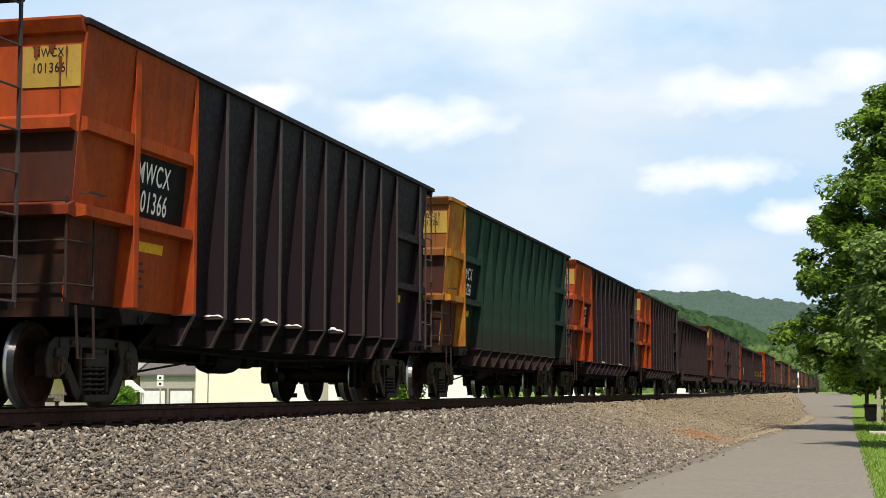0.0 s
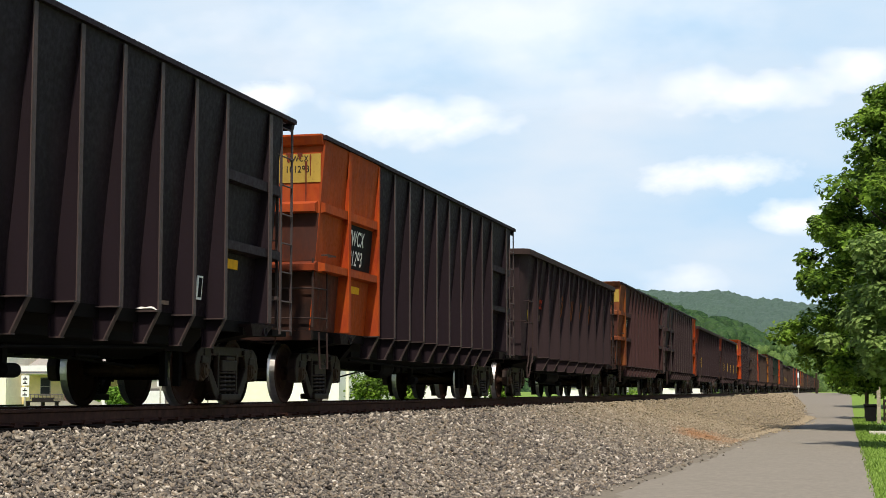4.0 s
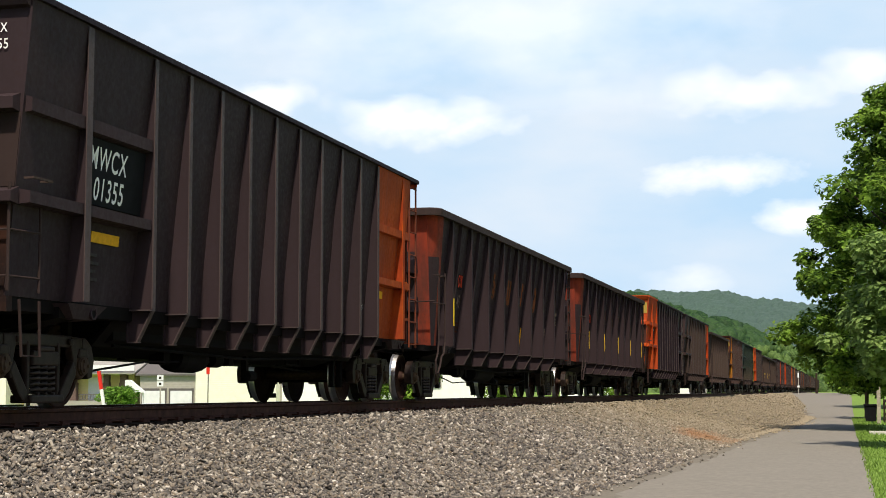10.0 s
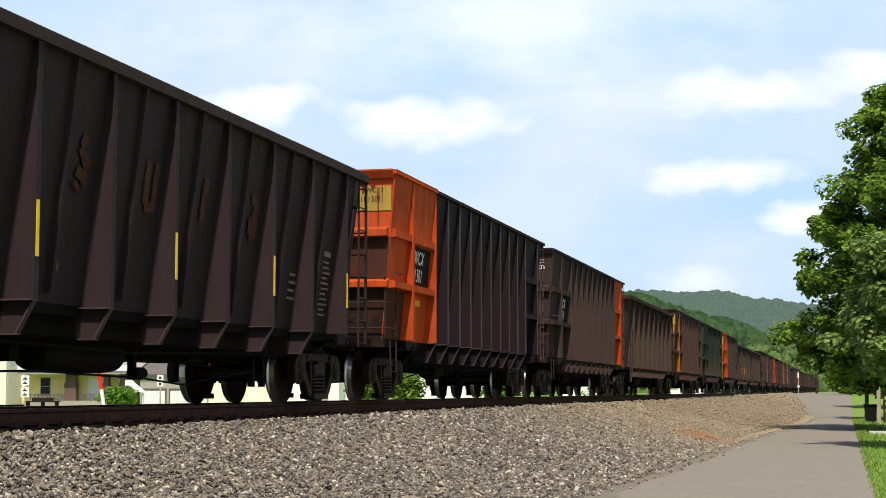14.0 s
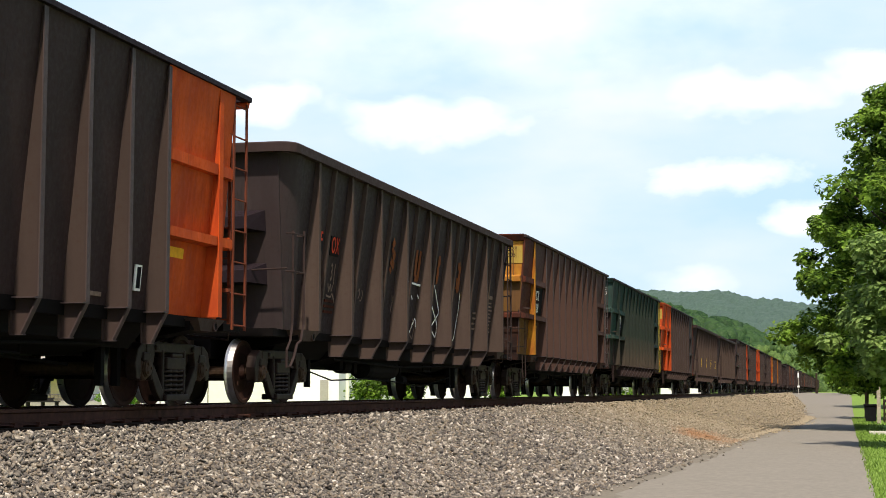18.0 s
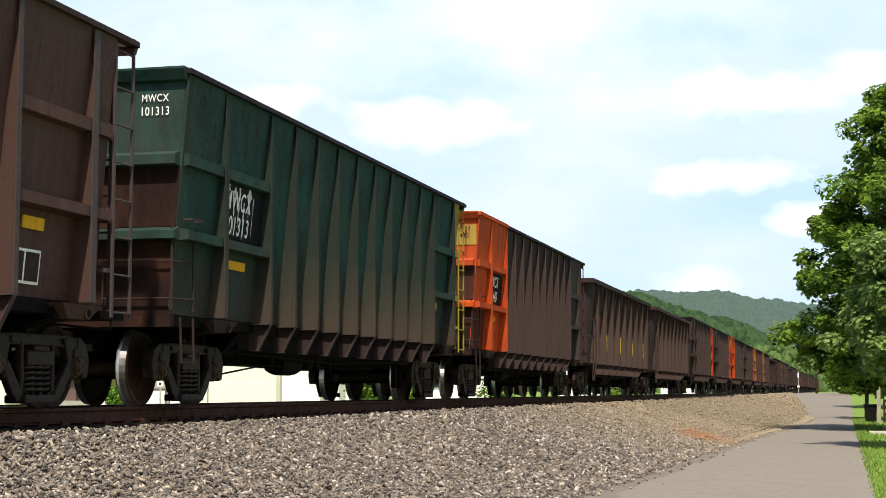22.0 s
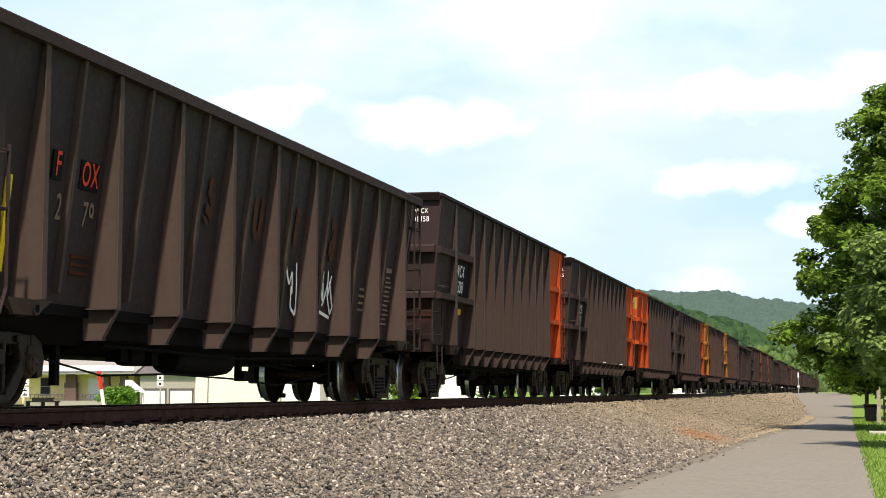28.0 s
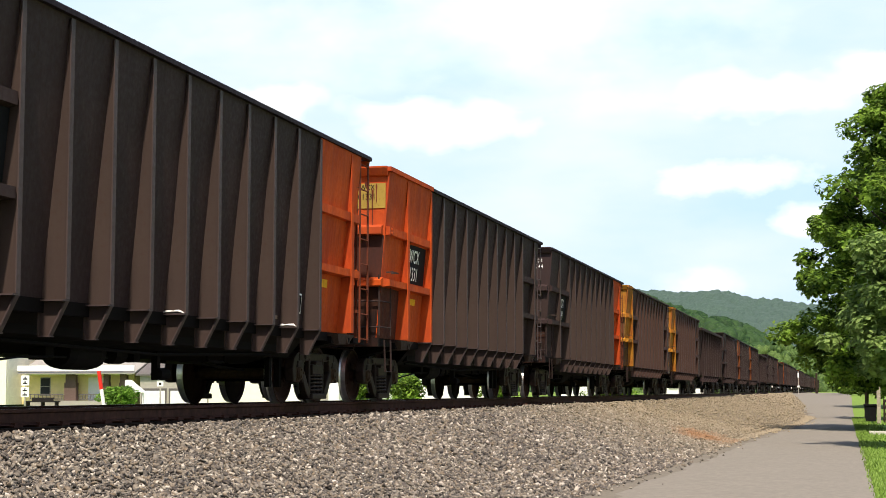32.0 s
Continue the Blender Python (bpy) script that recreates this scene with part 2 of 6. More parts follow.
def rib_mesh(side, x_out, x_top, x_low, z_low, z_top, width=0.085):
    """A tapered rib: a web that deepens towards its foot and a flange outside."""
    s = Solid()
    s.prism([(x_low - 0.03, z_low), (x_out, z_low), (x_out, z_top), (x_top - 0.03, z_top)], "y", 0.012, -0.012)
    s.box((x_out, -width / 2, z_low), (x_out + 0.014, width / 2, z_top), 1)
    return mirrored(s, side).done("rib", [BLACK, BLACK])


def gusset_mesh(side, x_out, z_low, depth):
    """Plate below the sill under a rib, cut back towards its foot, with a flange on the cut edge and a ledge on top."""
    s = Solid()
    top = z_low - 0.022
    a, b = -0.012, -0.012
    s.add([(x_out - depth, a, 0.78), (x_out - 0.16, a, 0.78), (x_out + 0.004, b, top), (x_out - depth, b, top),
           (x_out - depth, a + 0.02, 0.78), (x_out - 0.16, a + 0.02, 0.78), (x_out + 0.004, b + 0.02, top), (x_out - depth, b + 0.02, top)],
          [(0, 1, 2, 3), (4, 7, 6, 5), (0, 4, 5, 1), (1, 5, 6, 2), (2, 6, 7, 3), (3, 7, 4, 0)])
    s.add([(x_out - 0.16, -0.05, 0.78), (x_out - 0.16, 0.03, 0.78), (x_out + 0.012, 0.03, top), (x_out + 0.012, -0.05, top),
           (x_out - 0.18, -0.05, 0.78), (x_out - 0.18, 0.03, 0.78), (x_out - 0.006, 0.03, top), (x_out - 0.006, -0.05, top)],
          [(0, 1, 2, 3), (4, 7, 6, 5), (0, 4, 5, 1), (3, 2, 6, 7), (0, 3, 7, 4), (1, 5, 6, 2)], 1)
    s.box((x_out - depth, -0.05, 0.764), (x_out - 0.15, 0.03, 0.778), 1)
    s.box((x_out - depth - 0.012, -0.05, 0.778), (x_out - depth, 0.03, top))
    s.box((x_out - depth, -0.10, z_low - 0.020), (x_out + 0.012, 0.045, z_low - 0.003), 1)
    return mirrored(s, side).done("gusset", [BLACK, EDGE])


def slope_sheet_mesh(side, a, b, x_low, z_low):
    """Sheet falling inwards below the sill behind the gussets, near-black to paint their shade."""
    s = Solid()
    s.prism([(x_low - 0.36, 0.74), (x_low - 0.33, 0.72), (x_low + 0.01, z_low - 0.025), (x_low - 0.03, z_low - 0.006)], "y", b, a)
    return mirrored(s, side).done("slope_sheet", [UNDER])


def bolster_end_mesh(side, wide):
    """End of the body bolster under the side sill, tapered, with a dark disc as jacking hole."""
    s = Solid()
    x0, x1 = 1.18, wide
    s.add([(x0, -0.46, 1.135), (x1, -0.46, 1.135), (x1, 0.46, 1.135), (x0, 0.46, 1.135), (x0, -0.30, 0.965), (x1 - 0.05, -0.24, 0.975), (x1 - 0.05, 0.24, 0.975), (x0, 0.30, 0.965)],
          [(0, 1, 2, 3)[::-1], (4, 5, 6, 7), (0, 4, 5, 1)[::-1], (1, 5, 6, 2)[::-1], (2, 6, 7, 3)[::-1], (3, 7, 4, 0)[::-1]])
    # near-black disc paints the dark inside the hole; nothing is cut
    s.lathe([(0.0, x1 - 0.02), (0.05, x1 - 0.015), (0.055, x1 - 0.04)], "x", 12, (0, 0.17, 1.05), mats=[1, 1])
    s.lathe([(0.05, x1 - 0.03), (0.055, x1 - 0.008), (0.075, x1 - 0.008), (0.075, x1 - 0.04)], "x", 12, (0, 0.17, 1.05), mats=[0, 0, 0])
    return mirrored(s, side).done("bolster_end", [BLACK, UNDER])


def wheelset_mesh():
    s = Solid()
    for e in (-1, 1):
        w = e * 0.755
        prof = [(0.0, -0.10), (0.10, -0.10), (0.12, -0.03), (0.30, 0.0), (0.405, -0.04), (0.420, -0.068), (0.465, -0.07), (0.480, -0.06), (0.486, 0.025),
                (0.498, 0.038), (0.510, 0.048), (0.508, 0.062), (0.488, 0.068), (0.420, 0.066), (0.405, 0.035), (0.14, 0.05), (0.10, 0.08), (0.0, 0.08)]
        mats = [0, 0, 0, 0, 0, 0, 0, 1, 1, 1, 1, 0, 0, 0, 0, 0, 0]
        prof = [(r, w - e * t) for r, t in prof]
        s.lathe(prof if e > 0 else prof, "x", 36, mats=mats)
        for k in range(3):
            t = 2 * math.pi * k / 3
            s.box((w + e * 0.02, 0.22 * math.cos(t) - 0.03, 0.22 * math.sin(t) - 0.03), (w + e * 0.032, 0.22 * math.cos(t) + 0.03, 0.22 * math.sin(t) + 0.03))
    s.lathe([(0.0, -1.08), (0.075, -1.08), (0.075, -0.65), (0.09, -0.6), (0.085, 0.0), (0.09, 0.6), (0.075, 0.65), (0.075, 1.08), (0.0, 1.08)], "x", 14, mats=[2] * 8)
    for e in (-1, 1):
        s.lathe([(0.0, e * 1.16), (0.05, e * 1.16), (0.055, e * 1.14), (0.115, e * 1.13), (0.12, e * 1.0), (0.0, e * 1.0)], "x", 14, mats=[2] * 5)
    return s.done("wheelset", [WHEEL, TREAD, BRONZE])


def eased(s, name, mats, offset):
    """The gathered shapes with all sharp edges eased, as a casting has them."""
    bm = bmesh.new()
    me = s.done(name, mats)
    bm.from_mesh(me)
    bmesh.ops.recalc_face_normals(bm, faces=bm.faces)
    sharp = [e for e in bm.edges if len(e.link_faces) == 2 and e.calc_face_angle(0) > 0.6]
    bmesh.ops.bevel(bm, geom=sharp, offset=offset, segments=2, profile=0.6, affect="EDGES", clamp_overlap=True)
    bm.to_mesh(me)
    bm.free()
    return me


def side_frame_mesh(e):
    """Cast truck side frame: top member, pedestal jaws over the bearings, columns, sloping tension members, spring seat."""
    s = Solid()
    x = 1.035
    s.prism([(-1.00, 0.69), (1.00, 0.69), (0.96, 0.805), (0.50, 0.825), (-0.50, 0.825), (-0.96, 0.805)], "x", x - 0.07, x + 0.062)
    for m in (-1, 1):
        def web(pts, a, b):
            p = [(m * y, z) for y, z in pts]
            s.prism(p if m > 0 else p[::-1], "x", x + a, x + b)
        web([(1.04, 0.33), (1.16, 0.35), (1.20, 0.55), (1.13, 0.72), (0.98, 0.808), (0.90, 0.808), (0.90, 0.665), (1.02, 0.60)], -0.075, 0.075)
        web([(0.66, 0.34), (0.74, 0.33), (0.77, 0.60), (0.88, 0.665), (0.88, 0.806), (0.64, 0.806), (0.62, 0.70), (0.67, 0.54)], -0.02, 0.078)
        web([(0.34, 0.075), (0.46, 0.085), (0.58, 0.18), (0.745, 0.40), (0.67, 0.54), (0.37, 0.20)], 0.0, 0.085)
        web([(0.305, 0.14), (0.375, 0.20), (0.375, 0.74), (0.315, 0.74)], -0.01, 0.072)
        web([(0.775, 0.575), (1.015, 0.575), (0.99, 0.685), (0.80, 0.685)], -0.06, 0.098)
        web([(0.545, 0.715), (0.64, 0.715), (0.64, 0.785), (0.545, 0.785)], 0.06, 0.105)
    s.box((x - 0.13, -0.37, 0.065), (x + 0.13, 0.37, 0.155))
    s.box((x - 0.125, -0.285, 0.475), (x + 0.10, 0.285, 0.635))
    s.box((x - 0.10, -0.17, 0.630), (x + 0.118, 0.17, 0.688))
    me = eased(mirrored(s, e), "side_frame", [STEEL], 0.02)
    return me


def bearing_mesh(e):
    """Roller bearing with its end cap and three bolts."""
    s = Solid()
    s.lathe([(0.0, 0.95), (0.15, 0.95), (0.155, 1.0), (0.155, 1.085), (0.135, 1.105), (0.105, 1.11), (0.10, 1.15), (0.05, 1.155), (0.0, 1.155)], "x", 20)
    for k in range(3):
        t = 2 * math.pi * k / 3
        y, z = 0.062 * math.cos(t), 0.062 * math.sin(t)
        s.box((1.15, y - 0.018, z - 0.018), (1.172, y + 0.018, z + 0.018))
    return mirrored(s, e).done("bearing", [BRONZE], False)


def spring_mesh(e):
    """A nest of coil springs, each turn a ring."""
    s = Solid()
    for y in (-0.17, 0.0, 0.17):
        pts = [(1.06 + 0.075 * math.cos(t * 0.9), y + 0.080 * math.sin(t * 0.9), 0.16 + 0.0086 * t) for t in range(38)]
        s.tube(pts, 0.0175, 0, 5)
    return mirrored(s, e).done("spring_nest", [SPRING], True)


def bolster_mesh():
    s = Solid()
    s.prism([(-1.0, 0.42), (1.0, 0.42), (1.0, 0.58), (0.5, 0.66), (-0.5, 0.66), (-1.0, 0.58)], "y", 0.2, -0.2)
    for y in (-0.42, 0.42):
        s.box((-0.85, y - 0.04, 0.36), (0.85, y + 0.04, 0.46))
        for x in (-0.76, 0.76):
            s.box((x - 0.05, y - 0.03 + (0.06 if y > 0 else -0.06), 0.28), (x + 0.05, y + 0.03 + (0.06 if y > 0 else -0.06), 0.58))
    s.lathe([(0.0, 0.66), (0.2, 0.66), (0.2, 0.80), (0.0, 0.80)], "z", 16)
    return s.done("bolster", [UNDER])


WHEELSETS = []


def add_trucks(car, centres, distant=False):
    for y in centres:
        truck = new("truck")
        truck.parent, truck.location = car, (0, y, 0)
        for e in (-1, 1):
            part("side_frame", cached(("side_frame", e), lambda: side_frame_mesh(e)), truck)
            if not distant and e > 0:
                for m in (-0.89, 0.89):
                    part("bearing", cached(("bearing", e), lambda: bearing_mesh(e)), truck).location = (0, m, 0.483)
            if not distant:
                part("spring_nest", cached(("spring", e), lambda: spring_mesh(e)), truck)
        part("bolster", cached("bolster", bolster_mesh), truck)
        for m in (-0.89, 0.89):
            w = part("wheelset", cached("wheelset", wheelset_mesh), truck)
            w.location = (0, m, 0.483)
            WHEELSETS.append((car, w))


def coupler_mesh(half, m, reach):
    s = Solid()
    y0, y1 = half - 0.25, reach - 0.10
    s.box((-0.09, y0, 0.78), (0.09, y1, 0.96))
    s.box((-0.20, y1 - 0.03, 0.72), (0.10, y1 + 0.13, 1.0))
    s.prism([(0.10, y1 + 0.02), (0.19, y1 + 0.05), (0.17, y1 + 0.17), (0.08, y1 + 0.12)], "z", 0.74, 0.98)
    s.tube([(0.35, y0 + 0.1, 0.92), (0.36, y1 - 0.2, 0.72), (0.30, y1, 0.55), (0.18, y1 + 0.1, 0.62)], 0.028)
    s.tube([(1.35, half + 0.03, 1.05), (1.3, half + 0.12, 0.9), (0.3, half + 0.16, 1.02)], 0.016)
    if m < 0:
        s.v = [(-x, -y, z) for x, y, z in s.v]
    return s.done("coupler", [STEEL])


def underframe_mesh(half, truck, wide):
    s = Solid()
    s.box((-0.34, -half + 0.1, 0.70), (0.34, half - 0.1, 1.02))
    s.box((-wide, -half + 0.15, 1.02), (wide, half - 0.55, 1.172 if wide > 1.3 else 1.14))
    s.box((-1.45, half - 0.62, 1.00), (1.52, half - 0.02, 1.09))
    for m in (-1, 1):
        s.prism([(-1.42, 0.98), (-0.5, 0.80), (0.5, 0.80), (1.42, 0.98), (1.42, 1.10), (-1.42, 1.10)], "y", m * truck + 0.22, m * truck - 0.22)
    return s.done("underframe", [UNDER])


def brake_mesh(tub):
    """Brake cylinder, reservoir, valves, rods and cables under the floor of a hopper or of a tub gondola."""
    s = Solid()
    if tub:
        s.lathe([(0.0, -1.05), (0.20, -1.0), (0.22, -0.8), (0.22, 0.75), (0.20, 1.0), (0.0, 1.05)], "y", 16, (0.80, -1.0, 0.63))
        s.lathe([(0.0, -0.22), (0.13, -0.19), (0.13, 0.19), (0.0, 0.22)], "y", 14, (0.80, -3.1, 0.64))
        s.box((0.70, -3.55, 0.56), (0.90, -3.36, 0.72)).box((0.66, -2.55, 0.52), (0.86, -2.36, 0.70))
        s.tube([(0.9, -5.9, 0.60), (0.95, -4.2, 0.38), (0.95, -2.2, 0.42), (0.95, 0.6, 0.36), (0.9, 2.0, 0.28), (0.9, 4.6, 0.50)], 0.014)
    else:
        s.lathe([(0.0, -0.50), (0.18, -0.46), (0.20, -0.3), (0.20, 0.3), (0.18, 0.46), (0.0, 0.50)], "y", 16, (0.80, -1.65, 0.645))
        s.lathe([(0.0, -0.18), (0.11, -0.15), (0.11, 0.15), (0.0, 0.18)], "y", 14, (0.80, -0.6, 0.64))
        s.box((0.70, -2.55, 0.55), (0.90, -2.36, 0.70)).box((0.72, -0.20, 0.56), (0.88, -0.02, 0.70))
        s.tube([(0.9, -5.9, 0.62), (0.95, -4.9, 0.42), (0.95, -3.2, 0.57), (0.9, -1.0, 0.60)], 0.014)
    s.lathe([(0.0, -0.16), (0.08, -0.14), (0.08, 0.14), (0.0, 0.16)], "y", 12, (0.88, 0.62, 0.42))
    for y in (-5.15, 0.55, 4.75, 5.2):
        s.box((0.80, y - 0.05, 0.26 if y != 0.55 else 0.34), (0.88, y + 0.05, 1.03))
    s.tube([(0.6, -1.4, 0.66), (0.55, 1.3, 0.66), (0.5, 4.6, 0.52)], 0.02)
    s.tube([(1.05, -4.4, 0.74), (1.08, 0, 0.66), (1.05, 4.4, 0.76)], 0.02)
    s.tube([(0.95, 2.0, 0.80), (0.96, 2.0, 0.62), (1.0, 2.5, 0.60), (1.0, 2.5, 0.80)], 0.018)
    for y in (-2.9, 0.4, 1.6, 2.9, 3.9):
        s.box((0.45, y - 0.05, 0.60), (0.55, y + 0.05, 0.82))
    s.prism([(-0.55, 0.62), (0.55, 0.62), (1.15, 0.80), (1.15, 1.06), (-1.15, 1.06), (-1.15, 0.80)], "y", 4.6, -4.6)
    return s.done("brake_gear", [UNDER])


def ladder_mesh(x, y0, y1, z0, z1, rungs):
    s = Solid()
    for y in (y0, y1):
        s.box((x - 0.012, y - 0.022, z0), (x + 0.012, y + 0.022, z1))
    for k in range(rungs):
        z = z0 + 0.06 + (z1 - z0 - 0.14) * k / (rungs - 1)
        s.tube([(x, y0, z), (x + 0.01, y1, z)], 0.013, 0, 6)
    for z in (z0 + 0.5, z1 - 0.5):
        s.box((x - 0.10, y0 - 0.12, z), (x - 0.012, y0 + 0.02, z + 0.05))
    return s.done("ladder", [DARK])


def end_ladder_mesh(x0, x1, y, z0, z1, rungs):
    s = Solid()
    for x in (x0, x1):
        s.box((x - 0.02, y - 0.012, z0), (x + 0.02, y + 0.012, z1))
    for k in range(rungs):
        z = z0 + 0.06 + (z1 - z0 - 0.14) * k / (rungs - 1)
        s.tube([(x0, y, z), (x1, y, z)], 0.013, 0, 6)
    return s.done("end_ladder", [DARK])


MW_HALF, MW_TRUCK, MW_TOP, MW_SILL, OUT = 7.56, 6.28, 4.27, 1.16, 1.606
MW_PITCH, FX_PITCH = 16.65, 18.32
R0, R1, R10, R11 = -6.28, -4.55, 4.88, 6.55  # the ribs that bound the end bays
XL = 1.33
TAIL = 0.50  # the trailing wall stands back under the top chord, behind the ladder


def mw_x(z):
    """How far out the side sheet stands at a height."""
    return XL + (1.585 - XL) * (z - MW_SILL) / (MW_TOP - 0.06 - MW_SILL)


MW_RIBS = [R0] + [R1 + (R10 - R1) * k / 9 for k in range(10)] + [R11]


def mw_end_mesh(m):
    """The end wall with its thickness; the foot stands back under the bands."""
    s = Solid()
    y = MW_HALF - (TAIL if m > 0 else 0)
    s.prism([(-XL - 0.02, MW_SILL), (XL + 0.02, MW_SILL), (1.56, MW_TOP - 0.1), (-1.56, MW_TOP - 0.1)], "y", y - 0.01, y - 0.05)
    if m < 0:
        s.v = [(-x, -yy, z) for x, yy, z in s.v]
    return s.done("end_wall", [BLACK])


def mw_end_band(m, z0, z1):
    s = Solid()
    y = MW_HALF - (TAIL if m > 0 else 0)
    s.prism([(y - 0.012, z0), (y + 0.15, z0 + 0.02), (y + 0.15, z1 - 0.06), (y - 0.012, z1)], "x", -1.49, 1.545)
    if m < 0:
        s.v = [(-x, -yy, z) for x, yy, z in s.v]
    return s.done("end_band", [BLACK])


def mw_end_plate(z0, z1):
    """One dirty plate of the leading end wall between two bands."""
    s = Solid()
    y = -MW_HALF
    a, b = mw_x(z0) + 0.030, mw_x(z1) + 0.022
    s.prism([(-a, z0), (a, z0), (b, z1), (-b, z1)], "y", y + 0.012, y - 0.012)
    return s.done("end_plate", [BLACK])


def spill_mesh(seed):
    """A low heap of pale dust left on a gusset's ledge."""
    rng = random.Random(seed + 40)
    v, f, n = [], [], 9
    for j in range(5):
        for i in range(n):
            x, y = OUT - 0.27 + 0.27 * i / (n - 1), -0.10 + 0.08 * j / 4
            rim = min(i, n - 1 - i, 1) * min(j + 1, 4 - j, 2) / 2
            v.append((x, y, MW_SILL + 0.002 + rim * (0.025 + 0.02 * rng.random() + 0.04 * (seed == 1) * (abs(i - 3) < 2))))
    for j in range(4):
        for i in range(n - 1):
            f.append((j * n + i, j * n + i + 1, (j + 1) * n + i + 1, (j + 1) * n + i))
    return mesh("pale_spill", v, f, [DUST], smooth=True)


def chord_cap_mesh(y1, e):
    """Painted cap on the top rail over the leading bays."""
    s = Solid()
    x0, x1 = e * (OUT + 0.044), e * (OUT - 0.082)
    s.box((min(x0, x1), -MW_HALF - 0.056, MW_TOP - 0.076), (max(x0, x1), y1, MW_TOP + 0.005))
    return s.done("chord_cap", [BLACK])


def skirt_mesh(e):
    """Dirty lowest plate of the leading corner bay."""
    s = Solid()
    a, b = XL + 0.049, XL + 0.049 + (1.60 - XL - 0.035) * (2.08 - MW_SILL) / (MW_TOP - 0.08 - MW_SILL)
    s.prism([(a - 0.02, MW_SILL), (a, MW_SILL), (b, 2.08), (b - 0.02, 2.08)], "y", R0 - 0.07, -MW_HALF + 0.005)
    return mirrored(s, e).done("corner_skirt", [BLACK])


def clip_mesh(e):
    """Bolted corner plate at the end of a band."""
    s = Solid()
    s.box((OUT - 0.012, -MW_HALF - 0.02, 3.03), (OUT + 0.012, -MW_HALF + 0.22, 3.18))
    for y in (0.06, 0.15):
        for z in (3.07, 3.14):
            s.box((OUT + 0.012, -MW_HALF + y - 0.015, z - 0.015), (OUT + 0.024, -MW_HALF + y + 0.015, z + 0.015))
    return mirrored(s, e).done("corner_plate", [BLACK])


def mw_end_lip(m):
    s = Solid()
    y = MW_HALF
    s.prism([(y - 0.012, MW_TOP - 0.17), (y + 0.06, MW_TOP - 0.15), (y + 0.13, MW_TOP - 0.02), (y + 0.13, MW_TOP + 0.008), (y - 0.012, MW_TOP + 0.008)], "x", -1.58, 1.58)
    if m < 0:
        s.v = [(-x, -yy, z) for x, yy, z in s.v]
    return s.done("end_lip", [BLACK])


def mw_side_band(side, a, b, z0, z1):
    s = Solid()
    x = mw_x(z0)
    s.prism([(x - 0.02, z0), (OUT - 0.01, z0 + 0.02), (OUT - 0.01, z1 - 0.04), (x - 0.02, z1)], "y", b, a)
    return mirrored(s, side).done("side_band", [BLACK])


def mw_end_panel(side, m, a, b):
    """Side plate of an end bay: the corner bays stand almost upright, the next ones lie on the leaning sheet."""
    s = Solid()
    corner = max(abs(a), abs(b)) > 6.9
    xl, xt = (XL + 0.035, 1.60) if corner else (XL + 0.022, 1.585 + 0.022)
    s.prism([(xl - (0.03 if corner else 0), MW_SILL), (xl + 0.008, MW_SILL), (xt + 0.008, MW_TOP - 0.08), (xt - (0.03 if corner else 0), MW_TOP - 0.08)], "y", b, a)
    return mirrored(s, side).done("bay_plate", [BLACK])


def chord_mesh(half, out, z, tall, round_ends=False):
    """The top rail all round the car: a rectangular tube with mitred or rounded corners."""
    w = 0.12
    r = 0.28 if round_ends else 0.05
    loop = []
    for cx, cy, a0 in ((1, 1, 0), (-1, 1, 90), (-1, -1, 180), (1, -1, 270)):
        for k in range(5):
            t = radians(a0 + 90 * k / 4)
            loop.append((cx * (out - r) + r * math.cos(t), cy * (half - r) + r * math.sin(t), math.cos(t), math.sin(t)))
    v, f = [], []
    n = len(loop)
    for x, y, nx, ny in loop:
        v += [(x, y, z - tall), (x, y, z - 0.02), (x - 0.02 * nx, y - 0.02 * ny, z), (x - w * nx, y - w * ny, z), (x - w * nx, y - w * ny, z - tall)]
    for i in range(n):
        j = (i + 1) % n
        for k in range(5):
            q = (k + 1) % 5
            f.append((i * 5 + k, j * 5 + k, j * 5 + q, i * 5 + q))
    return mesh("top_chord", v, f, [BLACK])


def grab_mesh(half):
    """Grab rails round the lower corner of the leading end and the stirrup step below."""
    s = Solid()
    y = -half - 0.06
    for z in (1.35, 1.82):
        s.tube([(0.55, y - 0.02, z), (1.44, y - 0.02, z), (1.50, -half + 0.45, z)], 0.014)
    s.tube([(1.44, y - 0.02, 1.20), (1.44, y - 0.02, 2.30)], 0.018)
    s.tube([(1.50, -half + 0.45, 1.20), (1.50, -half + 0.45, 2.15)], 0.014)
    s.tube([(0.55, y - 0.02, 1.30), (0.55, y - 0.02, 1.84)], 0.014)
    s.tube([(1.50, -half + 0.05, 1.12), (1.50, -half + 0.12, 0.55), (1.50, -half + 0.50, 0.55), (1.50, -half + 0.46, 1.12)], 0.016)
    return s.done("grab_rail", [DARK])


def words_on_side(car, words, y, z, x, size, mat, name="lettering", lean=0.11, wide=0.66):
    ob = part(name, lettering(words, size), car, mat)
    c = math.cos(lean)
    ob.matrix_basis = Matrix(((0, math.sin(lean), c, WIDE * x), (wide, 0, 0, y), (0, c, -math.sin(lean), z), (0, 0, 0, 1)))


def words_on_end(car, words, x, z, y, size, mat):
    ob = part("end_lettering", lettering(words, size), car, mat)
    ob.matrix_basis = Matrix(((0.8, 0, 0, WIDE * x), (0, 0, -1, y), (0, 1, 0, z), (0, 0, 0, 1)))


def tub_x(z):
    """How far out the gondola's side sheet stands at a height."""
    return 1.25 + 0.31 * (z - FX_SILL) / (FX_TOP - 0.06 - FX_SILL)


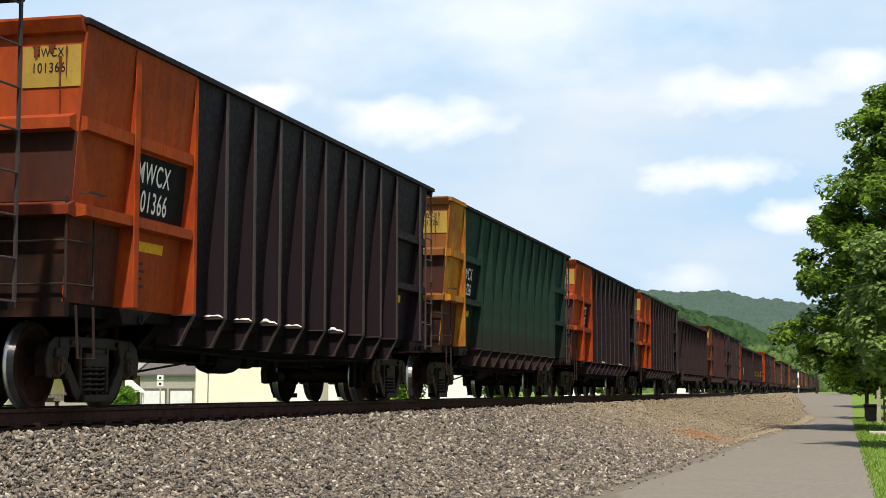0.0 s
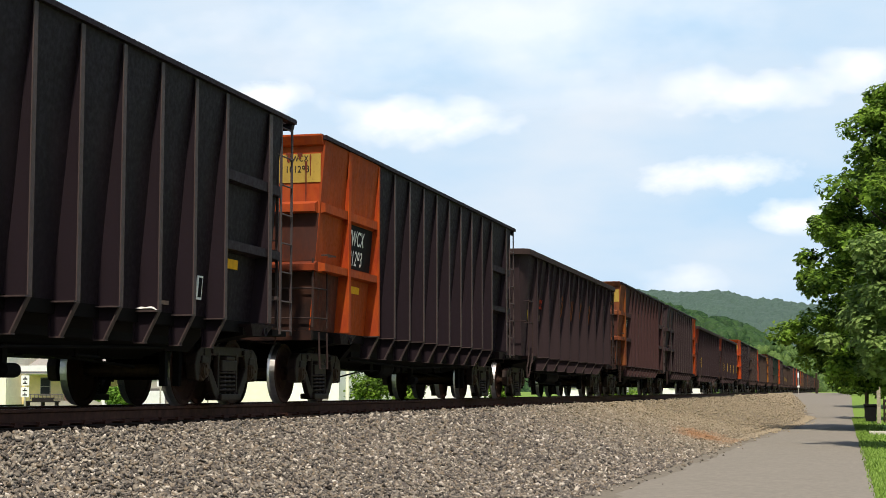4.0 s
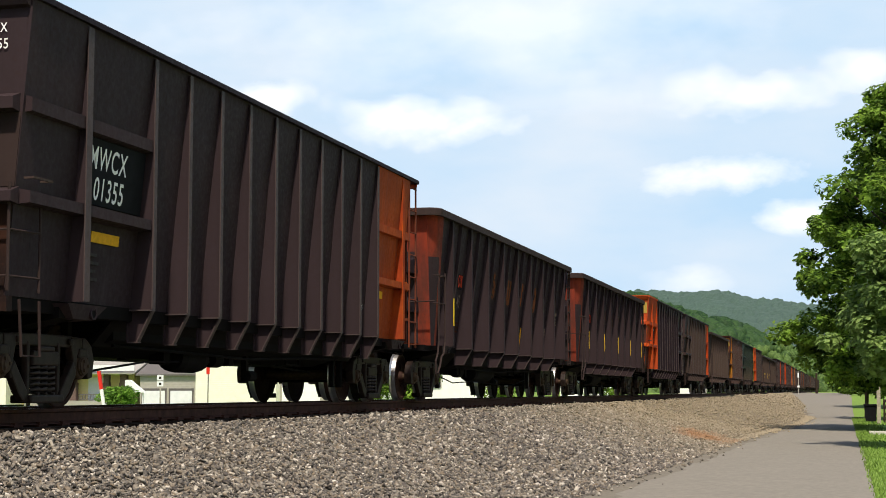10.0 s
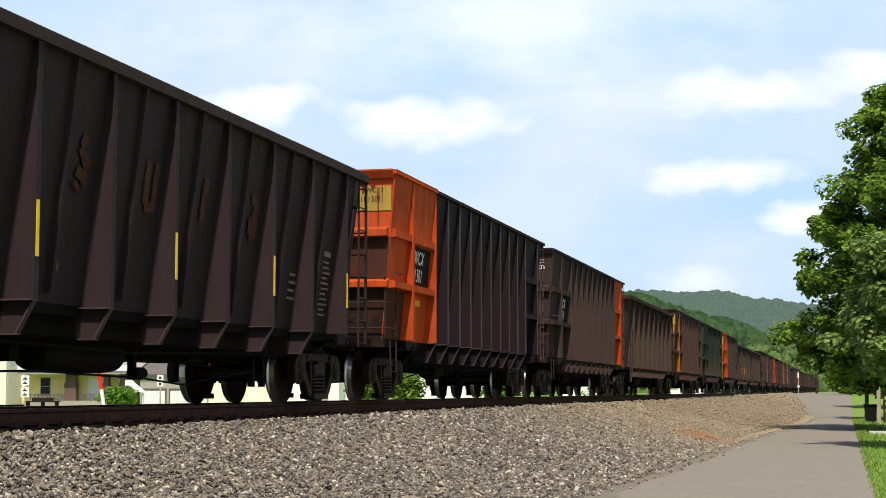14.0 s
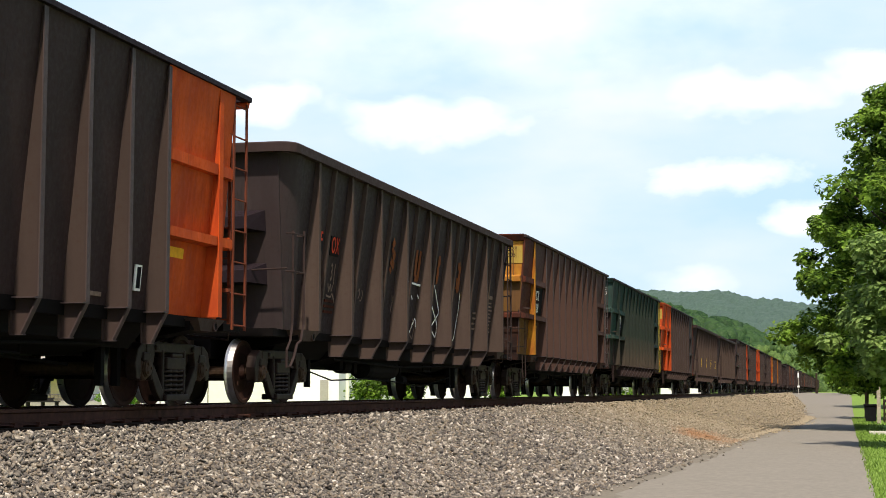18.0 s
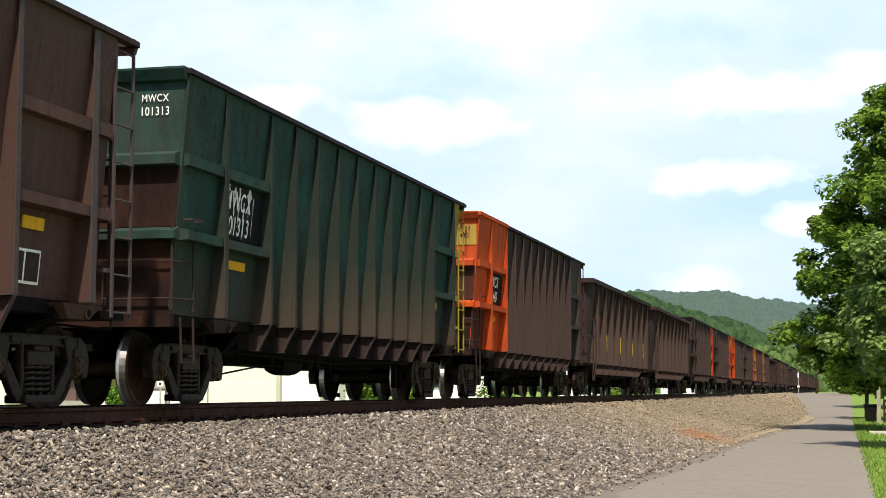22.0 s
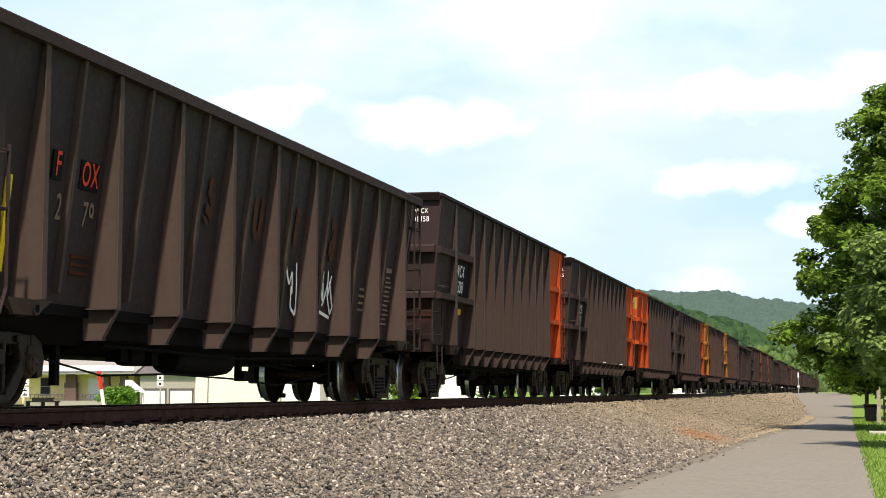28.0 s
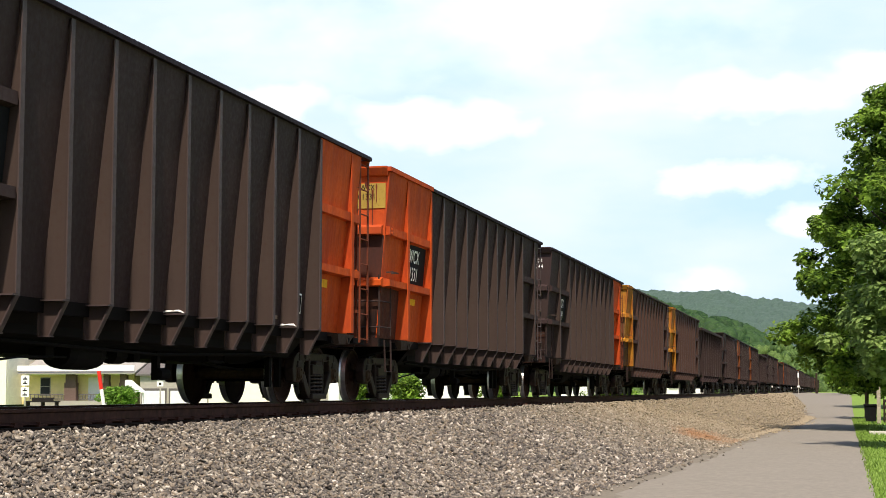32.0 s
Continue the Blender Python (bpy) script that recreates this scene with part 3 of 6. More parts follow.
def tub_plate(key, y0, y1, z0, z1):
    def build():
        a, b = tub_x(z0) + 0.026, tub_x(z1) + 0.026
        return Solid().prism([(a - 0.02, z0), (a, z0), (b, z1), (b - 0.02, z1)], "y", y1, y0).done("plate", [BOARD])
    return cached(key, build)


def plate_mesh(key, x, y0, y1, z0, z1):
    """A thin plate on the leaning side sheet; x is its stand-off."""
    def build():
        a, b = mw_x(z0) + x, mw_x(z1) + x
        return Solid().prism([(a - 0.02, z0), (a, z0), (b, z1), (b - 0.02, z1)], "y", y1, y0).done("plate", [BOARD])
    return cached(key, build)


def mirror_plate(key, e, x, y0, y1, z0, z1):
    """The same plate on either side of the car."""
    def build():
        a, b = mw_x(z0) + x, mw_x(z1) + x
        return mirrored(Solid().prism([(a - 0.02, z0), (a, z0), (b, z1), (b - 0.02, z1)], "y", y1, y0), e).done("plate", [DEEP])
    return cached(key + (e,), build)


def hand_iron_mesh(e):
    """Short bent grab bar on the leading corner, above the lower band."""
    s = Solid()
    y = -MW_HALF
    s.box((OUT + 0.040, y - 0.03, 2.335), (OUT + 0.062, y + 0.38, 2.357))
    for q in (y + 0.0, y + 0.33):
        s.box((OUT - 0.06, q, 2.335), (OUT + 0.040, q + 0.022, 2.357))
    return mirrored(s, e).done("hand_iron", [DARK])


def rust_run_mesh(x, z0, z1, wide, seed):
    """A ragged stain that has run down the end wall."""
    rng = random.Random(seed)
    s, n = Solid(), 9
    v = []
    for k in range(n):
        z = z1 + (z0 - z1) * k / (n - 1)
        h = wide * (0.35 + 0.65 * rng.random()) * (1 - 0.6 * k / (n - 1))
        v += [(x - h, -MW_HALF - 0.0135, z), (x + h, -MW_HALF - 0.0135, z)]
    return s.add(v, [(2 * k, 2 * k + 2, 2 * k + 3, 2 * k + 1) for k in range(n - 1)]).done("rust_run", [DEEP])


def paint_run_mesh(y, z0, z1, wide, seed):
    """A ragged run of old white paint down the leaning side."""
    rng = random.Random(seed + 7)
    v, n = [], 12
    for k in range(n):
        z = z1 + (z0 - z1) * k / (n - 1)
        h, x = wide * (0.15 + 0.85 * rng.random() ** 1.5) * (1 - 0.7 * k / (n - 1)), mw_x(z) + 0.0385
        v += [(x, y - h, z), (x, y + h, z)]
    return Solid().add(v, [(2 * k, 2 * k + 2, 2 * k + 3, 2 * k + 1) for k in range(n - 1)]).done("paint_run", [DUST])


def hopper_car(label, body, lead=None, lead_bays=0, tail=None, wall=None, number="", patch=False, seed=0, ladder=None, first=None, spill=(), scrawl=False, washed=False, distant=False):
    """A ribbed steel hopper gondola. lead: colour of the leading end and of that many bays; tail: of the last two bays."""
    car = thing("hopper_car", label, "railway wagon", group="wagons of the coal train")
    seed = seed % 4
    bars = body
    # DUSTY hoppers get darker sheets than ribs, shade put into the paint
    body = {DUSTY: UMBER, BROWN: TAN}.get(body, body)
    lead_c, tail_c = lead or body, tail or body
    for e in (-1, 1):
        part("side_sheet", cached(("mw_side", e, seed), lambda: sheet("side_sheet", e, (-MW_HALF + 0.02, MW_HALF - TAIL - 0.02), 1.585, XL, MW_TOP - 0.06, MW_SILL, seed + 3 * e)), car, body)
    low_c = bars if bars in (BROWN, DUSTY) else (DARK if body in (GREEN, FRESHGREEN) else body)
    ladder = ladder or (OXIDE if tail in (ORANGE, BRIGHT) else tail)
    part("end_wall", cached(("mw_end", -1), lambda: mw_end_mesh(-1)), car, wall or lead_c)
    part("end_wall", cached(("mw_end", 1), lambda: mw_end_mesh(1)), car, tail_c)
    part("top_chord", cached("mw_chord", lambda: chord_mesh(MW_HALF + 0.05, OUT + 0.04, MW_TOP, 0.075)), car, DARK if bars is BROWN else BLACK)
    for m, c in ((-1, lead_c), (1, tail_c)):
        for z0, z1 in ((3.02, 3.22), (2.08, 2.26)):
            part("end_band", cached(("mw_band", m, z0), lambda: mw_end_band(m, z0, z1)), car, ((DEEP if lead is ORANGE else SOOTED) if z0 < 3 and (first or lead is ORANGE) else wall or c) if m < 0 else c)
    for m, c in ((-1, wall or lead_c), (1, tail_c)):
        part("end_lip", cached(("mw_lip", m), lambda: mw_end_lip(m)), car, SOOTED if first and m < 0 else c)
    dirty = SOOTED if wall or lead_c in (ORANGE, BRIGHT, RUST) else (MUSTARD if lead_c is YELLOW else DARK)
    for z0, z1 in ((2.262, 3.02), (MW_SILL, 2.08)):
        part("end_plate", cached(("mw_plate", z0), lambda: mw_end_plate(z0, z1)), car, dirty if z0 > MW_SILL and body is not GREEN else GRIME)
    part("end_sill", cached("mw_sill", lambda: Solid().box((-1.40, -MW_HALF - 0.02, 1.00), (1.40, -MW_HALF + 0.10, MW_SILL - 0.004)).done("end_sill", [BLACK])), car, GRIME)
    if lead in (BRIGHT, YELLOW) and lead_bays and not first:
        for e in (-1, 1):
            part("chord_cap", cached(("mw_cap", lead_bays, e), lambda: chord_cap_mesh(R0 if lead_bays == 1 else R1 + 0.04, e)), car, lead)
            part("corner_plate", cached(("mw_clip", e), lambda: clip_mesh(e)), car, lead)
    if dirty is not DARK:
        for e in (-1, 1):
            part("corner_skirt", cached(("mw_skirt", e), lambda: skirt_mesh(e)), car, dirty)
    # end bays: painted plates, bands and ribs
    bays = [(-MW_HALF, R0), (R0, R1), (R10, R11), (R11, MW_HALF - TAIL)]
    for e in (-1, 1):
        for i, (a, b) in enumerate(bays):
            lead_on = i < 2 and lead and i < lead_bays
            c = lead if lead_on else (tail if i > 1 and tail else body)
            if i == 0 and first:
                c = first
            if i == 3 and ladder is LIME:
                c = LIME
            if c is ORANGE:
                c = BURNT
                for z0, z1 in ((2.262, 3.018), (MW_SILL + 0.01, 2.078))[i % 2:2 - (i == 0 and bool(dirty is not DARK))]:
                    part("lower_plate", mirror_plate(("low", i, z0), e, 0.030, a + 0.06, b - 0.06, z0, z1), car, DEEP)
            if c is not body or i in (0, 3):
                part("bay_plate", cached(("bay", e, i), lambda: mw_end_panel(e, 0, a, b)), car, c)
            for z0, z1 in ((3.02, 3.22), (2.08, 2.26)):
                part("side_band", cached(("sband", e, i, z0), lambda: mw_side_band(e, a + 0.045, b - 0.045, z0, z1)), car, c)
        for k, y in enumerate(MW_RIBS):
            if 1 <= k <= 10 and not distant:
                part("gusset", cached(("mw_gusset", e), lambda: gusset_mesh(e, OUT, MW_SILL, 0.285)), car, low_c).location = (0, y, 0)
            w = 0.13 if k in (0, 11) else 0.085
            r = part("rib", cached(("mw_rib", e, w), lambda: rib_mesh(e, OUT, 1.585, XL, MW_SILL, MW_TOP - 0.10, w)), car)
            r.location = (0, y, 0)
            c = body
            if lead and (k < lead_bays):
                c = lead
            if tail and k > 10:
                c = tail
            if c is body:
                c = GREENRIB if bars is GREEN else bars
            for slot, m_ in zip(r.material_slots, (c, EDGE if c in (BLACK, COAL, DARK, DUSTY, BROWN) else c)):
                slot.link, slot.material = "OBJECT", m_
        if not distant:
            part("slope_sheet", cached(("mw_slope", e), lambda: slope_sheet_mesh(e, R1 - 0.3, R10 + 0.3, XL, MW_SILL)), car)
            for y in (-MW_TRUCK + 0.2, MW_TRUCK + 0.2):
                part("bolster_end", cached(("mw_bolster", e), lambda: bolster_end_mesh(e, 1.54)), car, low_c).location = (0, y, 0)
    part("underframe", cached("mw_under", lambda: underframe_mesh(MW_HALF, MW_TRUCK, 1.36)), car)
    if not distant:
        part("brake_gear", cached(("brake", 0), lambda: brake_mesh(False)), car)
        part("grab_rail", cached("mw_grab", lambda: grab_mesh(MW_HALF)), car, DARK)
        for e in (-1, 1):
            part("hand_iron", cached(("mw_iron", e), lambda: hand_iron_mesh(e)), car, DUSTY)
    part("ladder", cached("mw_ladder", lambda: ladder_mesh(1.58, MW_HALF - 0.47, MW_HALF - 0.01, 1.02, 4.16, 8)), car, ladder or EDGE)
    part("end_ladder", cached("mw_end_ladder", lambda: end_ladder_mesh(1.10, 1.48, MW_HALF - TAIL + 0.16, 1.10, 4.16, 8)), car, ladder or EDGE)
    for m in (-1, 1):
        part("coupler", cached(("mw_coupler", m), lambda: coupler_mesh(MW_HALF, m, MW_PITCH / 2)), car)
    add_trucks(car, (-MW_TRUCK + 0.2, MW_TRUCK + 0.2), distant)
    if scrawl:
        lines = [[(1.32, 2.08), (1.38, 1.85), (1.42, 1.45)], [(1.36, 1.80), (1.52, 1.64), (1.40, 1.50), (1.56, 1.36)], [(1.54, 1.86), (1.60, 1.50)]]
        for n, line in enumerate(lines):
            part("painted_stroke", cached(("mw_scrawl", n), lambda: scrawl_mesh(line, 0.020, n, mw_x)), car, TEAL, "pale teal sprayed stroke")
    for k in spill:
        part("pale_spill", cached(("mw_spill", k % 3), lambda: spill_mesh(k % 3)), car, None, "heap of pale spilt stone dust").location = (0, MW_RIBS[k], 0)
    if distant:
        return car
    # number board, marks
    part("number_board", plate_mesh("board", 0.034, R0 + 0.06, R1 - 0.06, 2.27, 3.01), car, BOARD, "black board with white numbers")
    if number:
        words_on_side(car, "MWCX", -5.57, 2.78, mw_x(2.79) + 0.040, 0.36, WHITE, wide=0.77)
        words_on_side(car, number, -5.57, 2.44, mw_x(2.43) + 0.040, 0.36, WHITE, wide=0.77)
        if patch:
            part("end_patch", cached("end_patch", lambda: Solid().box((0.86, -MW_HALF - 0.004, 3.52), (1.53, -MW_HALF + 0.01, 3.98)).done("end_patch", [PATCH])), car)
            for i, (x, z0, z1, wide_) in enumerate(((1.30, 3.20, 3.86, 0.022), (1.37, 3.62, 3.97, 0.018), (1.02, 3.84, 4.0, 0.05), (1.20, 3.90, 4.0, 0.07))):
                part("rust_run", cached(("run", i), lambda: rust_run_mesh(x, z0, z1, wide_, i)), car, DEEP if lead in (ORANGE, BRIGHT) else MUSTARD, "dark stain run down the wall")
        ink = INK if patch else WHITE
        words_on_end(car, "MWCX", 1.16, 3.90, -MW_HALF - 0.008, 0.135, ink)
        words_on_end(car, number, 1.16, 3.73, -MW_HALF - 0.008, 0.155, ink)
    if washed:
        for i, (y, z0, z1, h) in enumerate(((-5.95, 2.60, 3.00, 0.10), (-5.72, 2.34, 2.98, 0.05), (-5.55, 2.44, 2.99, 0.07), (-5.36, 2.30, 2.80, 0.04), (-5.18, 2.62, 3.00, 0.09), (-5.02, 2.35, 2.9, 0.03))):
            part("paint_run", cached(("paint_run", i), lambda: paint_run_mesh(y, z0, z1, h, i)), car, DUST, "white paint run down the board")
    part("label_plate", plate_mesh("amber1", 0.034, -5.80, -5.10, 1.86, 1.98), car, AMBER)
    part("label_plate", plate_mesh("amber2", 0.034, 5.35, 5.80, 1.87, 2.0), car, AMBER)
    if lead is YELLOW and number and bars is BROWN:
        big = part("data_frame", plate_mesh("frame1", 0.040, 5.12, 5.78, 1.30, 1.66), car, WHITE, "white-framed blank data panel")
        part("data_field", plate_mesh("frame2", 0.045, 5.15, 5.43, 1.33, 1.63), big, DARK)
        part("data_field", plate_mesh("frame3", 0.045, 5.47, 5.75, 1.33, 1.63), big, DARK)
    tag_ = part("data_plate", plate_mesh("mark1", 0.034, 4.46, 4.63, 1.39, 1.70), car, WHITE, "white-framed black data plate")
    part("data_field", plate_mesh("mark2", 0.039, 4.50, 4.60, 1.42, 1.675), tag_, BOARD)
    part("marking", plate_mesh("mark4", 0.034, 3.30, 3.62, 1.27, 1.32), car, CHALK)
    for i in range(4):
        part("marking", plate_mesh(("mk", i), 0.034, -5.9, -5.62 + 0.06 * (i % 2), 1.70 - 0.09 * i, 1.735 - 0.09 * i), car, GREY)
    return car


FX_HALF, FX_TRUCK, FX_TOP, FX_SILL = 8.30, 7.15, 3.93, 1.13
FX_RIBS = [-6.95 + 1.74 * k for k in range(9)]


def fx_end_mesh(m):
    s = Solid()
    y = FX_HALF - 0.12
    s.prism([(y - 0.35, FX_SILL), (y - 0.31, FX_SILL), (y - 0.01, FX_TOP - 0.12), (y - 0.05, FX_TOP - 0.12)], "x", -1.36, 1.36)
    if m < 0:
        s.v = [(-x, -yy, z) for x, yy, z in s.v]
    return s.done("end_wall", [BLACK])


def fx_end_plate():
    """Dark lower plate of the leading end, round the shelves."""
    s = Solid()
    y = FX_HALF - 0.12

    def at(z):
        return -(y - 0.31 + 0.30 * (z - FX_SILL) / (FX_TOP - 0.12 - FX_SILL))
    z0, z1 = FX_SILL + 0.05, 3.05
    s.prism([(at(z0) + 0.01, z0), (at(z0) - 0.012, z0), (at(z1) - 0.012, z1), (at(z1) + 0.01, z1)][::-1], "x", -1.12, 1.12)
    return s.done("end_plate", [BLACK])


def fx_shelf_mesh(m, z):
    """A pressed shelf across the end, splayed at both tips."""
    s = Solid()
    y = FX_HALF - 0.42 + 0.10 * (z - FX_SILL)
    s.add([(-1.15, y, z - 0.22), (1.15, y, z - 0.22), (1.15, y + 0.05, z + 0.10), (-1.15, y + 0.05, z + 0.10),
           (-0.98, y + 0.34, z - 0.20), (0.98, y + 0.34, z - 0.20), (0.98, y + 0.34, z - 0.02), (-0.98, y + 0.34, z - 0.02)],
          [(0, 1, 2, 3), (4, 7, 6, 5), (0, 4, 5, 1), (1, 5, 6, 2), (2, 6, 7, 3), (3, 7, 4, 0)])
    if m < 0:
        s.v = [(-x, -yy, zz) for x, yy, zz in s.v]
    else:
        s.f = [g[::-1] for g in s.f]
        s.f = [g[::-1] for g in s.f]
    return s.done("end_shelf", [BLACK])


def fx_corner_mesh(e, m, k0, k1, low, high):
    """Rounded corner between side and end; k0 to k1 of six facets, from one height to another."""
    v, f = [], []
    n = k1 - k0 + 1
    for zz in (low, high):
        w = (zz - FX_SILL) / (FX_TOP - 0.11 - FX_SILL)
        inset, sh = 0.27 - 0.25 * w, 0.34 - 0.32 * w
        for k in range(k0, k1 + 1):
            t = radians(15 * k)
            v.append((1.28 - inset + 0.05 + 0.29 * math.cos(t), FX_HALF - 0.12 - sh - 0.45 + 0.45 * math.sin(t), zz))
    for k in range(n - 1):
        f.append((k, k + 1, n + k + 1, n + k))
    s = mirrored(Solid().add(v, f), e)
    if m < 0:
        s.v = [(x, -y, z) for x, y, z in s.v]
        s.f = [g[::-1] for g in s.f]
    return s.done("corner", [BLACK], True)


def fx_thin_rib(e):
    s = Solid()
    s.prism([(1.24, FX_SILL + 0.12), (1.35, FX_SILL + 0.12), (1.62, FX_TOP - 0.14), (1.53, FX_TOP - 0.14)], "y", 0.035, -0.035)
    return mirrored(s, e).done("stiffener", [BLACK])


def fx_grab_mesh():
    s = Solid()
    for z in (2.55, 1.98):
        s.tube([(1.50, -FX_HALF + 0.12, z), (1.62, -FX_HALF + 0.12, z), (1.62, -FX_HALF + 0.62, z), (1.50, -FX_HALF + 0.62, z)], 0.014)
    s.tube([(1.62, -FX_HALF + 0.58, 2.62), (1.62, -FX_HALF + 0.58, 1.2), (1.62, -FX_HALF + 0.46, 0.95), (1.62, -FX_HALF + 0.30, 0.90), (1.62, -FX_HALF + 0.16, 0.70), (1.62, -FX_HALF - 0.02, 0.55)], 0.02)
    s.tube([(1.60, -FX_HALF + 0.14, 2.60), (1.60, -FX_HALF + 0.14, 1.2), (1.60, -FX_HALF + 0.06, 0.95), (1.60, -FX_HALF - 0.10, 0.80), (1.60, -FX_HALF - 0.10, 0.55), (1.62, -FX_HALF + 0.10, 0.55)], 0.018)
    s.tube([(0.2, -FX_HALF + 0.05, 1.98), (1.55, -FX_HALF + 0.05, 2.02)], 0.014)
    return s.done("grab_rail", [DARK])


def gondola_car(label, body, lead=None, number="", stripes=(), seed=0, scrawl=False, faded=False, tail_strip=False, lead_strip=False, sheet_strips=(), distant=False):
    """A smooth-ended tub gondola with nine deep ribs, thin stiffeners between them and a heavy top rail."""
    car = thing("gondola_car", label, "railway wagon", group="wagons of the coal train")
    seed = 10 + seed % 4
    # dusty tubs: sun and shade are painted in as lighter ribs, darker sheets
    body = {BLACK: COAL, DUSTY: LITDUSTY}.get(body, body)
    for e in (-1, 1):
        part("side_sheet", cached(("fx_side", e, seed), lambda: sheet("side_sheet", e, (-FX_HALF + 0.62, FX_HALF - 0.62), 1.56, 1.25, FX_TOP - 0.06, FX_SILL, seed + 3 * e)), car, SHEET if body is LITDUSTY else body)
        for m in (-1, 1):
            for k0, k1, low, high in ((0, 6, 2.95, FX_TOP - 0.11), (0, 1, FX_SILL, 2.95), (1, 6, FX_SILL, 2.95)):
                c = lead if lead and m < 0 and (k0, low) != (1, FX_SILL) else (SHEET if body is LITDUSTY else body)
                part("corner", cached(("fx_corner", e, m, k0, low), lambda: fx_corner_mesh(e, m, k0, k1, low, high)), car, c)
        for y in FX_RIBS:
            r = part("rib", cached(("fx_rib", e), lambda: rib_mesh(e, OUT, 1.56, 1.25, FX_SILL, FX_TOP - 0.10, 0.10)), car, body)
            r.location = (0, y, 0)
            r.material_slots[1].link, r.material_slots[1].material = "OBJECT", EDGE if body is DARK else body
            if not distant and abs(y) < 6.5:
                part("gusset", cached(("fx_gusset", e), lambda: gusset_mesh(e, OUT, FX_SILL, 0.37)), car, LITDUSTY if body is LITDUSTY else COAL).location = (0, y, 0)
        for k in range(8):
            r = part("stiffener", cached(("fx_thin", e), lambda: fx_thin_rib(e)), car, body)
            r.location = (0, FX_RIBS[k] + 0.87, 0)
        if not distant:
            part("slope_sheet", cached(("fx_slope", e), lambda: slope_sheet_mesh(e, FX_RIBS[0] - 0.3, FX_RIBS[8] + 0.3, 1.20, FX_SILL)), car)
            for y in (-FX_TRUCK + 0.15, FX_TRUCK + 0.15):
                part("bolster_end", cached(("fx_bolster", e), lambda: bolster_end_mesh(e, 1.50)), car, body).location = (0, y, 0)
    for m in (-1, 1):
        part("end_wall", cached(("fx_end", m), lambda: fx_end_mesh(m)), car, lead if lead and m < 0 else (SHEET if body is LITDUSTY else body))
        for z in (2.82, 2.02):
            part("end_shelf", cached(("fx_shelf", m, z), lambda: fx_shelf_mesh(m, z)), car, BLACK)
        part("coupler", cached(("fx_coupler", m), lambda: coupler_mesh(FX_HALF, m, FX_PITCH / 2)), car)
    if lead:
        part("end_plate", cached("fx_end_plate", fx_end_plate), car, body)
    part("top_chord", cached("fx_chord", lambda: chord_mesh(FX_HALF + 0.03, OUT + 0.05, FX_TOP, 0.15, True)), car, DARK)
    part("underframe", cached("fx_under", lambda: underframe_mesh(FX_HALF - 0.1, FX_TRUCK, 1.27)), car)
    if not distant:
        part("brake_gear", cached(("brake", 1), lambda: brake_mesh(True)), car)
    part("ladder", cached("fx_ladder", lambda: ladder_mesh(1.57, FX_HALF - 0.52, FX_HALF - 0.12, 0.95, 3.80, 8)), car, DARK)
    part("end_ladder", cached("fx_end_ladder", lambda: end_ladder_mesh(1.15, 1.52, FX_HALF + 0.08, 0.95, 3.80, 8)), car, DARK)
    part("grab_rail", cached("fx_grab", fx_grab_mesh), car, DARK)
    add_trucks(car, (-FX_TRUCK + 0.15, FX_TRUCK + 0.15), distant)
    if distant:
        return car
    part("letter_board", tub_plate("fb1", -6.47, -6.25, 2.45, 2.76), car, BOARD, "black patch behind red letters")
    part("letter_board", tub_plate("fb2", -5.83, -5.39, 2.42, 2.74), car, BOARD, "black patch behind red letters")
    words_on_side(car, "F", -6.36, 2.61, tub_x(2.61) + 0.034, 0.38, RED)
    words_on_side(car, "OX", -5.61, 2.58, tub_x(2.58) + 0.034, 0.38, RED)
    if number:
        words_on_side(car, number[0], -6.22, 2.16, 1.385, 0.40, CHALK)
        words_on_side(car, number[1:], -5.52, 2.14, 1.38, 0.40, CHALK)
    for i in range(3):
        part("marking", tub_plate(("fmk", i), -5.8, -5.35 + 0.05 * (i % 2), 1.66 - 0.09 * i, 1.70 - 0.09 * i), car, SOOTED)
    part("marking", tub_plate("fmc", 6.42, 6.74, 2.38, 2.46), car, CHALK)
    for i in range(11):
        part("marking", tub_plate(("fmr", i), 6.42 + 0.02 * (i % 2), 6.68 + 0.06 * (i % 3), 2.27 - 0.085 * i, 2.30 - 0.085 * i), car, CHALK)
    for i in range(4):
        if tail_strip:
            lo, hi = ((4.90, 5.14), (4.90, 5.14), (4.90, 4.925), (5.115, 5.14))[i], ((1.93, 1.955), (1.62, 1.645), (1.645, 1.93), (1.645, 1.93))[i]
            part("outline", tub_plate(("fmo", i), *lo, *hi), car, CHALK)
            continue
        part("marking", tub_plate(("fml", i), 4.90, 5.14 + 0.05 * (i % 2), 1.96 - 0.12 * i, 2.00 - 0.12 * i), car, CHALK)
    part("marking", tub_plate("fmg", -2.62, -2.42, 1.50, 1.58), car, CHALK)
    part("marking", tub_plate("fmh", 4.1, 4.3, 1.62, 1.70), car, CHALK)
    for y in stripes:
        s = part("reflector", cached("stripe", lambda: Solid().box((OUT + 0.015, -0.03, 1.56), (OUT + 0.021, 0.03, 2.14)).done("reflector", [REFLECT])), car)
        s.location = (0, y, 0)
    for on, y, proud in ((lead_strip, -7.32, 0.050), (tail_strip, 7.56, 0.105)):
        if on:
            a, b = tub_x(1.40) + proud, tub_x(2.38) + proud - 0.012
